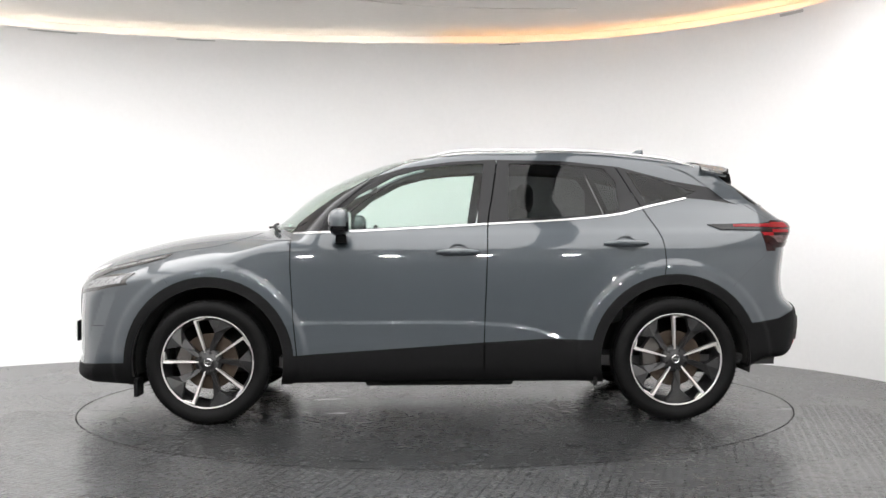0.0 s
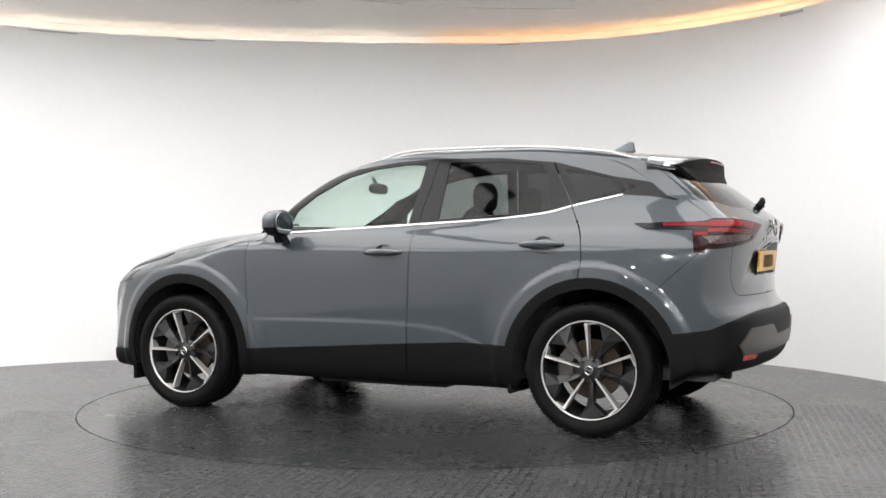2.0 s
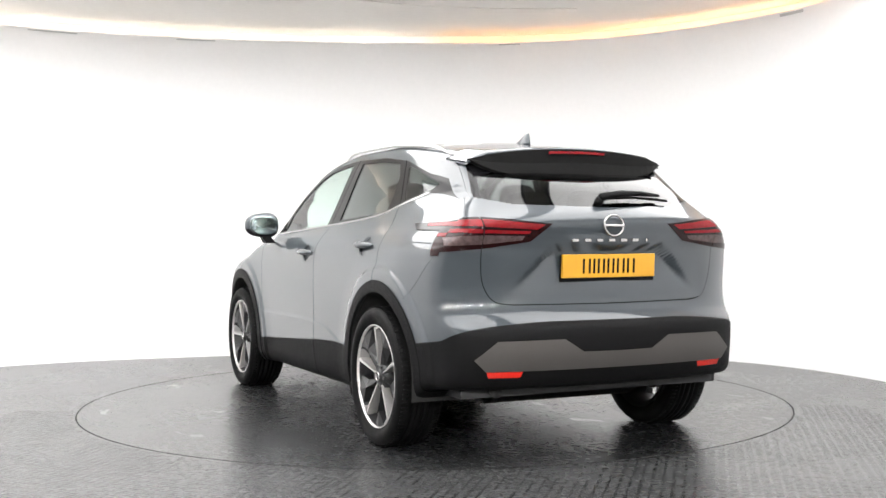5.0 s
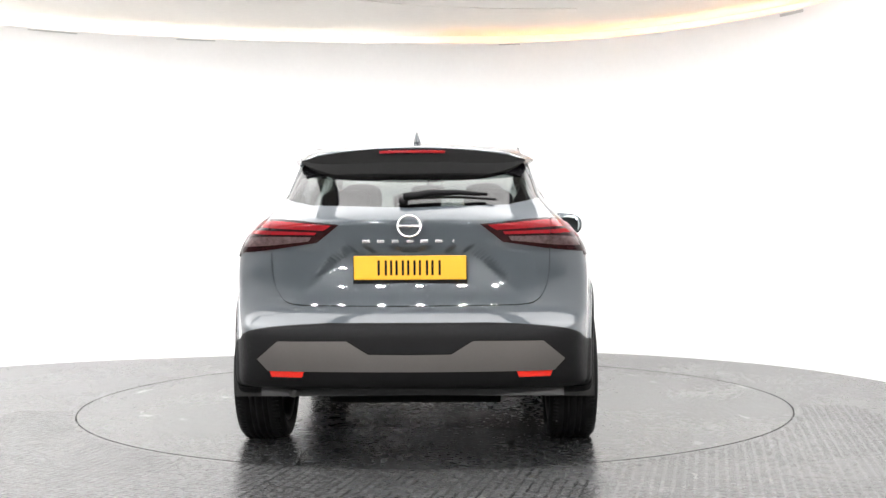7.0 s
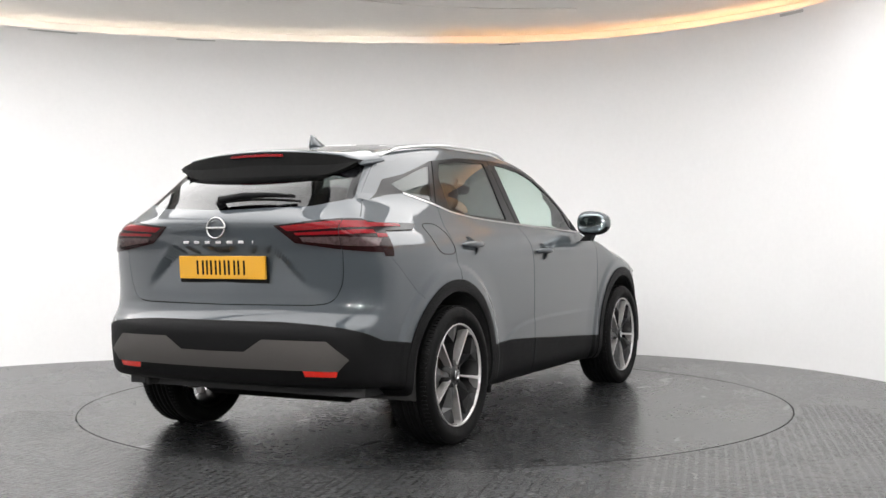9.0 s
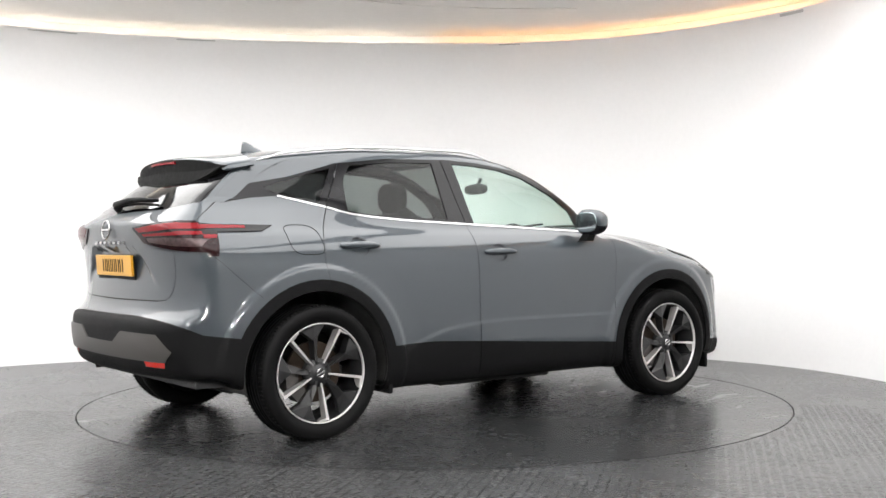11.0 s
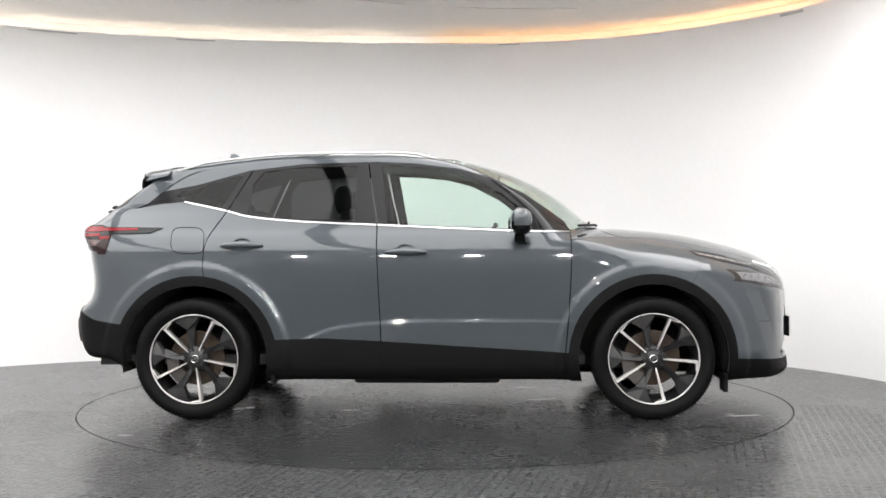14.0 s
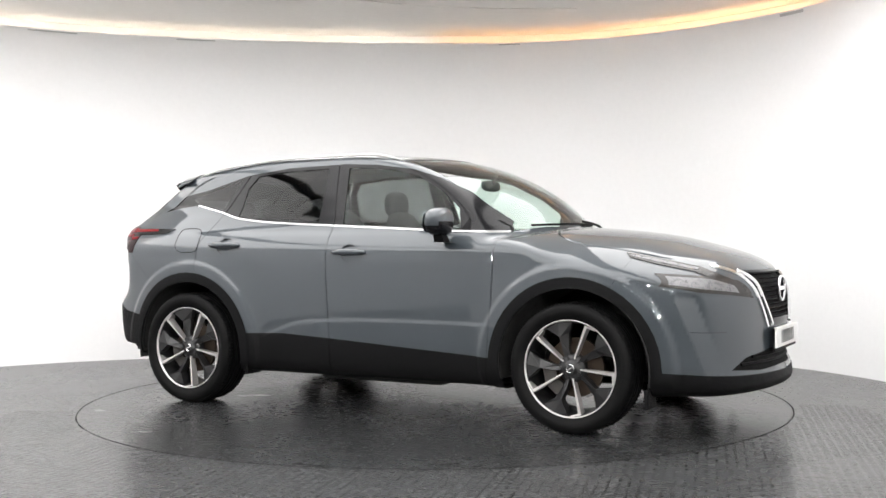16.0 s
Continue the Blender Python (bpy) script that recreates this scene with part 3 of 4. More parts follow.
# label, outline, view, which faces, the label that it may take over (or None for all)
CUTS = [
    ("front_bumper", [(1.62, 0.96), (1.56, 0.78), (1.5, 0.3), (2.5, 0.3), (2.5, 0.9), (2.05, 0.95), (1.75, 0.965)], "y", FORE, "shell"),
    ("bonnet", [(1.02, 1.13), (1.12, 1.07), (1.31, 1.012), (1.54, 0.98), (1.8, 0.93), (1.98, 0.88), (2.15, 0.83), (2.5, 0.83), (2.5, 1.3), (1.0, 1.14)], "y", lambda c: (c[:, 0] > 0.9) & (c[:, 2] > 0.8), None),
    ("rear_bumper", [(-1.9, 0.975), (-1.66, 0.76), (-1.6, 0.5), (-1.6, 0.2), (-2.5, 0.2), (-2.5, 0.725), (-2.08, 0.725), (-2.05, 0.985)], "y", TAILS, "shell"),
    ("tailgate", [(-0.1, 0.733), (0.50, 0.737), (0.58, 0.75), (0.625, 0.80), (0.65, 0.90), (0.65, 1.14), (0.66, 1.25), (0.60, 1.6), (-0.1, 1.6)], "x", lambda c: c[:, 0] < -1.72, None),
    ("front_door", FRONT_SEAM + [(-0.1, 0.2)] + MID_SEAM[::-1], "y", SIDE_ALL, "shell"),
    ("rear_door", MID_SEAM + [(-0.6, 0.2), (-1.27, 0.2)] + REAR_SEAM[::-1], "y", SIDE_ALL, "shell"),
    ("windscreen", [(1.05, -0.1), (1.05, 0.0), (1.015, 0.3), (0.91, 0.58), (0.84, 0.68), (0.09, 0.535), (0.17, 0.3), (0.215, 0.0), (0.215, -0.1)], "z", lambda c: (c[:, 2] > 1.09) & (c[:, 0] > -0.2), None),
    ("glass_roof", [(0.12, -0.1), (0.12, 0.0), (0.09, 0.3), (0.03, 0.46), (-1.15, 0.43), (-1.18, 0.0), (-1.18, -0.1)], "z", lambda c: c[:, 2] > 1.4, None),
    ("sill_cladding", CLAD_LINE + [(-0.95, 0.1), (0.92, 0.1)], "y", SIDE_LOW, None),
    ("front_lip", [(1.6, 0.36), (2.0, 0.335), (2.4, 0.30), (2.4, 0.1), (1.6, 0.1)], "y", FORE, None),
    ("rear_cladding", [(-1.6, 0.53), (-1.95, 0.575), (-2.06, 0.625), (-2.12, 0.657), (-2.4, 0.66), (-2.4, 0.1), (-1.6, 0.1)], "y", TAILS, None),
    ("front_arch", arc(AXF, AXZ, 0.487, 0, 360, 48)[:-1], "y", SIDE_LOW, None),
    ("rear_arch", arc(AXR, AXZ, 0.487, 0, 360, 48)[:-1], "y", SIDE_LOW, None),
    ("hole", arc(AXF, AXZ, 0.428, 0, 360, 48)[:-1], "y", SIDE_LOW, None),
    ("hole", arc(AXR, AXZ, 0.428, 0, 360, 48)[:-1], "y", SIDE_LOW, None),
    ("window_surround", BELT + [(-1.60, 1.266), (-1.765, 1.238), (-1.72, 1.30), (-1.585, 1.346), (-1.38, 1.382), (-1.20, 1.43), (-1.06, 1.468), (-0.73, 1.505), (-0.29, 1.515), (-0.06, 1.503), (0.22, 1.465), (0.40, 1.41), (0.60, 1.32), (0.85, 1.145)], "y", SIDE_ALL, None),
    ("front_side_glass", [(0.62, 1.10), (0.585, 1.22), (0.47, 1.315), (0.27, 1.42), (0.1, 1.465), (-0.08, 1.485), (-0.255, 1.492), (-0.205, 1.135)], "y", SIDE_ALL, None),
    ("rear_side_glass", [(-0.405, 1.492), (-0.73, 1.485), (-0.97, 1.46), (-1.035, 1.38), (-1.05, 1.20), (-0.93, 1.182), (-0.39, 1.157)], "y", SIDE_ALL, None),
    ("quarter_glass", [(-1.10, 1.44), (-1.24, 1.405), (-1.38, 1.365), (-1.52, 1.325), (-1.47, 1.296), (-1.21, 1.245)], "y", SIDE_ALL, None),
    ("belt_trim", band(rounded(BELT, 3), 0.0095), "y", SIDE_ALL, None),
    ("tail_light", [(-1.86, 1.122), (-1.855, 1.085), (-1.875, 0.965), (-1.93, 0.965), (-1.93, 1.13)], "y", lambda c: (c[:, 0] > -1.93) & (c[:, 1] > 0.5), None),
    ("tail_light", [(0.325, 1.112), (0.65, 1.14), (0.95, 1.137), (0.95, 0.97), (0.64, 1.0), (0.43, 1.03)], "x", lambda c: c[:, 0] < -1.93, None),
    ("rear_glass", [(-0.1, 1.19), (0.0, 1.19), (0.46, 1.205), (0.61, 1.238), (0.545, 1.44), (0.0, 1.47), (-0.1, 1.47)], "x", lambda c: c[:, 0] < -1.6, None),
    ("front_door", band([(x, float(FOLD(x)) + 0.005) for x in np.linspace(0.9, -0.85, 36)], 0.022), "y", SIDE_LOW, "front_door"),
    ("front_door", band([(x, float(FOLD(x)) + 0.005) for x in np.linspace(0.9, -0.85, 36)], 0.010), "y", SIDE_LOW, "front_door"),
    ("glass_frit", [(-0.1, 1.385), (0.0, 1.385), (0.46, 1.37), (0.545, 1.345), (0.585, 1.24), (0.62, 1.245), (0.555, 1.46), (0.0, 1.49), (-0.1, 1.49)], "x", lambda c: c[:, 0] < -1.6, "rear_glass"),
    ("rear_garnish", [(-0.1, 0.515), (0.0, 0.515), (0.19, 0.517), (0.29, 0.578), (0.61, 0.575), (0.71, 0.492), (0.66, 0.44), (-0.1, 0.44)], "x", BACK, None),
    ("reflector", [(0.655, 0.436), (0.645, 0.41), (0.50, 0.41), (0.49, 0.436)], "x", BACK, None),
    ("light_strip", [(-1.548, 1.118), (-1.62, 1.088), (-1.90, 1.082), (-1.90, 1.122), (-1.75, 1.122)], "y", lambda c: (c[:, 0] > -1.93) & (c[:, 1] > 0.5), None),
    ("lamp_band", [(-1.70, 1.116), (-1.70, 1.103), (-1.93, 1.100), (-1.93, 1.120)], "y", lambda c: (c[:, 0] > -1.93) & (c[:, 1] > 0.5), None),
    ("lamp_band", [(-1.86, 1.068), (-1.93, 1.068), (-1.93, 1.052), (-1.87, 1.052)], "y", lambda c: (c[:, 0] > -1.93) & (c[:, 1] > 0.5), None),
    ("lamp_band", [(0.36, 1.108), (0.65, 1.128), (0.95, 1.126), (0.95, 1.096), (0.65, 1.098), (0.40, 1.086)], "x", lambda c: c[:, 0] < -1.93, "tail_light"),
    ("lamp_band", [(0.43, 1.078), (0.66, 1.086), (0.95, 1.084), (0.95, 1.066), (0.66, 1.070), (0.44, 1.066)], "x", lambda c: c[:, 0] < -1.93, "tail_light"),
    ("lamp_lens", [(0.455, 1.056), (0.655, 1.060), (0.79, 1.052), (0.80, 1.012), (0.655, 1.018), (0.47, 1.036)], "x", lambda c: c[:, 0] < -1.86, None),
    ("grille_surround", [(-0.1, 0.868), (0.41, 0.868), (0.50, 0.885), (0.44, 0.858), (0.40, 0.792), (0.34, 0.685), (0.27, 0.561), (-0.1, 0.561)], "x", FORE, None),
    ("grille", [(-0.1, 0.858), (0.37, 0.858), (0.305, 0.76), (0.24, 0.63), (0.20, 0.60), (-0.1, 0.60)], "x", FORE, None),
    ("grille_chrome", band(rounded([(0.51, 0.893), (0.445, 0.858), (0.395, 0.792), (0.335, 0.685), (0.268, 0.561)]), 0.016), "x", FORE, None),
    ("grille_chrome", band(rounded([(0.405, 0.866), (0.345, 0.812), (0.31, 0.73), (0.205, 0.572)]), 0.016), "x", FORE, None),
    ("headlight", [(0.785, 0.857), (0.825, 0.792), (0.726, 0.759), (0.405, 0.722), (0.44, 0.78), (0.475, 0.815), (0.62, 0.838)], "x", lambda c: c[:, 0] > 1.75, None),
    ("lamp_reflector", [(0.775, 0.842), (0.805, 0.800), (0.72, 0.776), (0.52, 0.752), (0.53, 0.79), (0.62, 0.822)], "x", lambda c: c[:, 0] > 1.75, "headlight"),
    ("daytime_light", [(1.574, 0.964), (1.726, 0.936), (1.948, 0.888), (2.087, 0.826), (2.066, 0.811), (1.932, 0.865), (1.742, 0.906), (1.606, 0.940)], "y", lambda c: (c[:, 1] > 0.42) & (c[:, 0] > 1.5), None),
    ("light_guide", [(1.60, 0.953), (1.735, 0.927), (1.945, 0.881), (1.938, 0.872), (1.74, 0.915), (1.615, 0.943)], "y", lambda c: (c[:, 1] > 0.42) & (c[:, 0] > 1.5), "daytime_light"),
    ("lower_intake", [(0.60, 0.352), (0.49, 0.411), (0.238, 0.446), (-0.1, 0.44), (-0.1, 0.345), (0.35, 0.335)], "x", FORE, None),
    ("handle_cup", [(-0.095 + 0.062 * math.cos(a * math.pi / 12), 0.965 + 0.052 * math.sin(a * math.pi / 12)) for a in range(24)], "y", SIDE_ALL, None),
    ("rear_handle_cup", [(-1.06 + 0.062 * math.cos(a * math.pi / 12), 1.008 + 0.052 * math.sin(a * math.pi / 12)) for a in range(24)], "y", SIDE_ALL, None),
    # next two: dark slits along bumper creases, standing in for their shade line
    ("seam_or_crease", band(rounded([(1.885, 0.70), (1.965, 0.50), (2.01, 0.36)]), 0.003), "y", lambda c: (c[:, 1] > 0.5) & (c[:, 0] > 1.7), None),
    ("seam_or_crease", band(rounded([(1.95, 0.557), (2.04, 0.552), (2.10, 0.552)]), 0.003), "y", lambda c: (c[:, 1] > 0.4) & (c[:, 0] > 1.7), None),
    ("seam_or_crease", band(FRONT_SEAM, 0.008), "y", SIDE_ALL, None),
    ("seam_or_crease", band(MID_SEAM, 0.008), "y", SIDE_ALL, None),
    ("seam_or_crease", band(REAR_SEAM, 0.008), "y", SIDE_ALL, None),
    ("seam_or_crease", band(rounded([(-1.905, 0.972), (-1.66, 0.755)]), 0.004), "y", SIDE_ALL, None),
    ("seam_or_crease", band(rounded([(1.63, 0.975), (1.60, 0.86), (1.55, 0.78)]), 0.004), "y", SIDE_LOW, None),
    ("seam_or_crease", band(rounded([(1.04, 1.115), (1.12, 1.07), (1.31, 1.012), (1.54, 0.98), (1.8, 0.93)]), 0.006), "y", lambda c: (c[:, 1] > 0.4) & (c[:, 0] > 1), None),
    ("seam_or_crease", band([(-0.1, 0.733), (0.50, 0.737)] + rounded([(0.50, 0.737), (0.58, 0.75), (0.625, 0.80), (0.65, 0.90), (0.65, 1.14)])[1:], 0.006), "x", lambda c: c[:, 0] < -1.85, None),
    ("seam_or_crease", band(rounded([(-1.40, 1.56), (-1.45, 1.515), (-1.60, 1.395), (-1.77, 1.262), (-1.93, 1.15)]), 0.006), "y", lambda c: (c[:, 0] < -1.5) & (c[:, 1] > 0.3), None),
]
LOOK = {
    "shell": ("body_shell", PAINT, 0.0, True), "front_bumper": ("front_bumper", PAINT, 0.0, True), "bonnet": ("bonnet", PAINT, 0.0, True), "rear_bumper": ("rear_bumper", PAINT, 0.0, True),
    "tailgate": ("tailgate", PAINT, 0.0, True), "front_door": ("front_door", PAINT, 0.0, False), "rear_door": ("rear_door", PAINT, 0.0, False),
    "windscreen": ("windscreen", GLASS, -0.003, True), "glass_roof": ("glass_roof", PRIVACY, 0.001, True), "sill_cladding": ("sill_cladding", CLAD, 0.002, False), "front_lip": ("front_lip", CLAD, 0.004, True),
    "rear_cladding": ("rear_bumper_cladding", CLAD, 0.004, True), "front_arch": ("wheel_arch_trim", CLAD, 0.008, False), "rear_arch": ("wheel_arch_trim", CLAD, 0.008, False),
    "window_surround": ("window_surround", GLOSS, -0.001, False), "front_side_glass": ("front_side_window", GLASS, -0.006, False), "rear_side_glass": ("rear_side_window", PRIVACY, -0.006, False),
    "quarter_glass": ("quarter_window", PRIVACY, -0.002, False), "belt_trim": ("belt_trim", TRIM, 0.004, False), "tail_light": ("tail_light", DARKRED, 0.006, False), "rear_glass": ("rear_window", PRIVACY, -0.002, True),
    "glass_frit": ("glass_border", GLOSS, -0.002, True), "lamp_reflector": ("lamp_reflector", HEAD, 0.005, False), "rear_garnish": ("rear_garnish", SATIN, 0.014, True), "reflector": ("reflector", REFLECT, 0.006, False), "light_strip": ("light_strip", GLOSS, 0.006, False), "lamp_band": ("lamp_band", RED, 0.008, False), "lamp_lens": ("lamp_lens", LAMP, 0.003, False),
    "grille_surround": ("grille_surround", GLOSS, -0.002, True), "grille": ("grille_backing", SEAM, -0.03, True), "grille_chrome": ("grille_chrome", CHROME, 0.008, False),
    "headlight": ("headlight", SMOKE, 0.004, False), "daytime_light": ("daytime_light", SMOKE, 0.005, False), "light_guide": ("light_guide", HEAD, 0.007, False), "lower_intake": ("lower_intake", SEAM, -0.05, True),
    "handle_cup": ("handle_cup", PAINT, -0.016, False), "rear_handle_cup": ("handle_cup", PAINT, -0.016, False),
}


def panel(name, tris, material, parent, offset, rim=0.012):
    """One body panel on the skin: welded, smooth, with its edge folded inward."""
    flat = tris.reshape(-1, 3)
    key, inv = np.unique(np.round(flat, 5), axis=0, return_inverse=True)
    f = inv.reshape(-1, 3)
    f = f[(f[:, 0] != f[:, 1]) & (f[:, 1] != f[:, 2]) & (f[:, 0] != f[:, 2])]
    nrm = skin_normal(key)
    fn = np.cross(key[f[:, 1]] - key[f[:, 0]], key[f[:, 2]] - key[f[:, 0]])
    flip = (fn * nrm[f[:, 0]]).sum(1) < 0
    f[flip] = f[flip][:, ::-1]
    verts = key + nrm * offset
    seen = {}
    for a, b, c in f.tolist():
        for e in ((a, b), (b, c), (c, a)):
            seen[e] = seen.get(e, 0) + 1
    edges = [e for e in seen if (e[1], e[0]) not in seen]
    if rim:
        low = {}
        vs, ns = [verts], [nrm]
        n = len(verts)
        ids = sorted({i for e in edges for i in e if not (abs(key[e[0], 1]) < 1e-4 and abs(key[e[1], 1]) < 1e-4)})
        for k, i in enumerate(ids):
            low[i] = n + k
        vs.append(verts[ids] - nrm[ids] * rim)
        ns.append(nrm[ids])
        verts, nrm = np.vstack(vs), np.vstack(ns)
        rims = [(b, a, low[a], low[b]) for a, b in edges if a in low and b in low]
    else:
        rims = []
    ob = raw(name, verts.tolist(), f.tolist() + rims, material, parent, normals=nrm.tolist())
    return ob


def mirrored(t):
    m = t.copy()
    m[:, :, 1] *= -1
    return m


def build_body(car):
    tris = skin_mesh()
    for label, outline, view, keep, over in CUTS:
        tris = cut(tris, outline, view, keep)
    flat, inv = np.unique(np.round(tris.reshape(-1, 3), 6), axis=0, return_inverse=True)
    mid = flat[:, 1] < 1e-4
    moved = settle(flat, 2)
    far = np.linalg.norm(moved - flat, axis=1) > 0.02
    moved[far] = flat[far]
    moved[mid, 1] = 0
    tris = moved[inv].reshape(-1, 3, 3)
    mids = tris.mean(1)
    labels = np.full(len(tris), "shell", dtype=object)
    for label, outline, view, keep, over in CUTS:
        u, v = {"y": (0, 2), "x": (1, 2), "z": (0, 1)}[view]
        hit = inside(mids[:, [u, v]], outline) & keep(mids)
        if over:
            hit &= labels == over
        if label in ("front_bumper", "bonnet", "rear_bumper", "tailgate"):
            hit &= mids[:, 2] > 0.3
        labels[hit] = label
    done = {}
    for label in dict.fromkeys(labels):
        if label in ("hole", "seam_or_crease"):
            continue
        name, material, off, joined = LOOK[label]
        t = tris[labels == label]
        if joined:
            done[label] = panel(name, np.concatenate([t, mirrored(t)]), material, car, off)
        else:
            done[label] = panel(name, t, material, car, off)
            done[label + "_r"] = panel(name, mirrored(t), material, car, off)
    keepin = (labels != "hole") & (mids[:, 2] < 1.06)
    t = tris[keepin]
    panel("inner_shell", np.concatenate([t, mirrored(t)]), SEAM, car, -0.022, 0)
    return done


def plate_poly(bm, pts, y0s, y1):
    """An extruded outline in the wheel's plane; y0s: height of its face at each corner."""
    top = [bm.verts.new((x, y, z)) for (x, z), y in zip(pts, y0s)]
    low = [bm.verts.new((x, y1, z)) for x, z in pts]
    bm.faces.new(top)
    n = len(pts)
    for k in range(n):
        bm.faces.new((top[k], low[k], low[(k + 1) % n], top[(k + 1) % n]))


def polar(r, a):
    return (r * math.cos(radians(a)), r * math.sin(radians(a)))


def build_wheel():
    w = new("wheel")
    bm = bmesh.new()
    prof = [(0.262, -0.10), (0.270, -0.112), (0.286, -0.116), (0.289, -0.119), (0.31, -0.122), (0.335, -0.118), (0.347, -0.10), (0.352, -0.07)]
    for y in (-0.045, -0.018, 0.018, 0.045):
        prof += [(0.354, y - 0.007), (0.346, y - 0.005), (0.346, y + 0.005), (0.354, y + 0.007)]
    prof += [(0.352, 0.07), (0.347, 0.10), (0.335, 0.118), (0.31, 0.122), (0.289, 0.119), (0.286, 0.116), (0.270, 0.112), (0.262, 0.10)]
    spin(bm, prof, 96)
    for k in range(96):
        a = 360 * k / 96
        for y in (-0.088, 0.088):
            box(bm, -0.0025, 0.0025, y - 0.014, y + 0.014, 0.3475, 0.3535)
            bmesh.ops.rotate(bm, verts=bm.verts[-8:], cent=(0, 0, 0), matrix=Matrix.Rotation(radians(a), 3, "Y"))
    part("tyre", bm, TYRE, w, "black rubber tyre", True)
    bm = bmesh.new()
    spin(bm, [(0.256, 0.098), (0.262, 0.105), (0.262, 0.110), (0.257, 0.110), (0.254, 0.098)], 96)
    part("rim_lip", bm, ALLOY, w, "bright machined rim edge", True)
    bm = bmesh.new()
    spin(bm, [(0.256, 0.10), (0.246, 0.07), (0.235, 0.02), (0.235, -0.10), (0.262, -0.11)], 72)
    part("rim_barrel", bm, ALLOY_DARK, w, "", True)
    first = None
    for k in range(5):
        a = 72 * k
        m = pose(0, 0, 0, 0, -a, 0)
        if first is None:
            bm = bmesh.new()
            pts = [polar(0.055, -5), polar(0.10, -3.2), polar(0.250, -2.4), polar(0.256, 12), polar(0.249, 12), polar(0.240, 1.4), polar(0.10, 2.0), polar(0.055, 3)]
            plate_poly(bm, pts, [0.088, 0.093, 0.107, 0.107, 0.105, 0.105, 0.093, 0.088], 0.05)
            first = part("bright_spoke", bm, ALLOY, w, "bright machined alloy spoke")
            bm = bmesh.new()
            pts = [polar(0.05, 20), polar(0.10, 24), polar(0.175, 30), polar(0.245, 17), polar(0.254, 34), polar(0.252, 51), polar(0.19, 44), polar(0.10, 40), polar(0.05, 46)]
            plate_poly(bm, pts, [0.082, 0.092, 0.100, 0.100, 0.103, 0.085, 0.070, 0.070, 0.072], 0.04)
            dark = part("dark_spoke", bm, ALLOY_DARK, w, "dark grey painted alloy blade")
            nut = bmesh.new()
            spin(nut, [(0.0, 0.088), (0.009, 0.088), (0.0105, 0.084), (0.0105, 0.05)], 6)
            bolt = part("wheel_nut", nut, ALLOY_DARK, w)
            bolt.matrix_basis = pose(0, 0, 0, 0, -30, 0) @ pose(0.055, 0, 0)
        else:
            for o in (first, dark):
                c = o.copy()
                scene.collection.objects.link(c)
                c.matrix_basis = m
            c = bolt.copy()
            scene.collection.objects.link(c)
            c.matrix_basis = m @ pose(0, 0, 0, 0, -30, 0) @ pose(0.055, 0, 0)
    bm = bmesh.new()
    spin(bm, [(0.0, 0.096), (0.024, 0.096), (0.030, 0.093), (0.034, 0.086), (0.05, 0.083), (0.074, 0.078), (0.076, 0.03)], 40)
    hub = part("hub", bm, ALLOY_DARK, w, "", True)
    bm = bmesh.new()
    spin(bm, [(0.019, 0.0965), (0.021, 0.0985), (0.023, 0.0965)], 32)
    box(bm, -0.025, 0.025, 0.096, 0.0985, -0.003, 0.003)
    part("hub_badge", bm, CHROME, hub, "small chrome ring badge")
    bm = bmesh.new()
    spin(bm, [(0.06, 0.022), (0.07, 0.02), (0.16, 0.02), (0.16, -0.006), (0.07, -0.006)], 56)
    part("brake_disc", bm, DISC, w, "brownish iron brake disc")
    bm = bmesh.new()
    pts = [polar(0.105, -32), polar(0.182, -28), polar(0.190, 0), polar(0.182, 28), polar(0.105, 32), polar(0.115, 0)]
    plate_poly(bm, pts, [0.046] * 6, -0.03)
    part("brake_caliper", bm, SATIN, w, "grey brake caliper")
    return w


def roof_z(x, y):
    lo, hi = 0.8, 2.0
    for _ in range(30):
        m = (lo + hi) / 2
        if skin(np.array([x, y, m])) < 0:
            lo = m
        else:
            hi = m
    return lo


def flank_y(x, z):
    lo, hi = 0.1, 1.2
    for _ in range(30):
        m = (lo + hi) / 2
        if skin(np.array([x, m, z])) < 0:
            lo = m
        else:
            hi = m
    return lo


def tail_x(y, z):
    lo, hi = -2.6, -1.0
    for _ in range(30):
        m = (lo + hi) / 2
        if skin(np.array([m, y, z])) < 0:
            hi = m
        else:
            lo = m
    return lo


def nose_x(y, z):
    lo, hi = 1.0, 2.6
    for _ in range(30):
        m = (lo + hi) / 2
        if skin(np.array([m, y, z])) < 0:
            lo = m
        else:
            hi = m
    return lo


def pillow(bm, c, size, n=2.6, rows=10, cols=20, squash=None):
    """A rounded cushion shape (superellipsoid)."""
    def p(v, e):
        return math.copysign(abs(v) ** (2 / e), v)
    rings = []
    for i in range(rows + 1):
        a = -math.pi / 2 + math.pi * (i + 0.02) / (rows + 0.04)
        ring = []
        for k in range(cols):
            b = 2 * math.pi * k / cols
            v = [size[0] * p(math.cos(a), n) * p(math.cos(b), n), size[1] * p(math.cos(a), n) * p(math.sin(b), n), size[2] * p(math.sin(a), n)]
            if squash:
                v = squash(v)
            ring.append((c[0] + v[0], c[1] + v[1], c[2] + v[2]))
        rings.append(ring)
    rings_mesh(bm, rings)


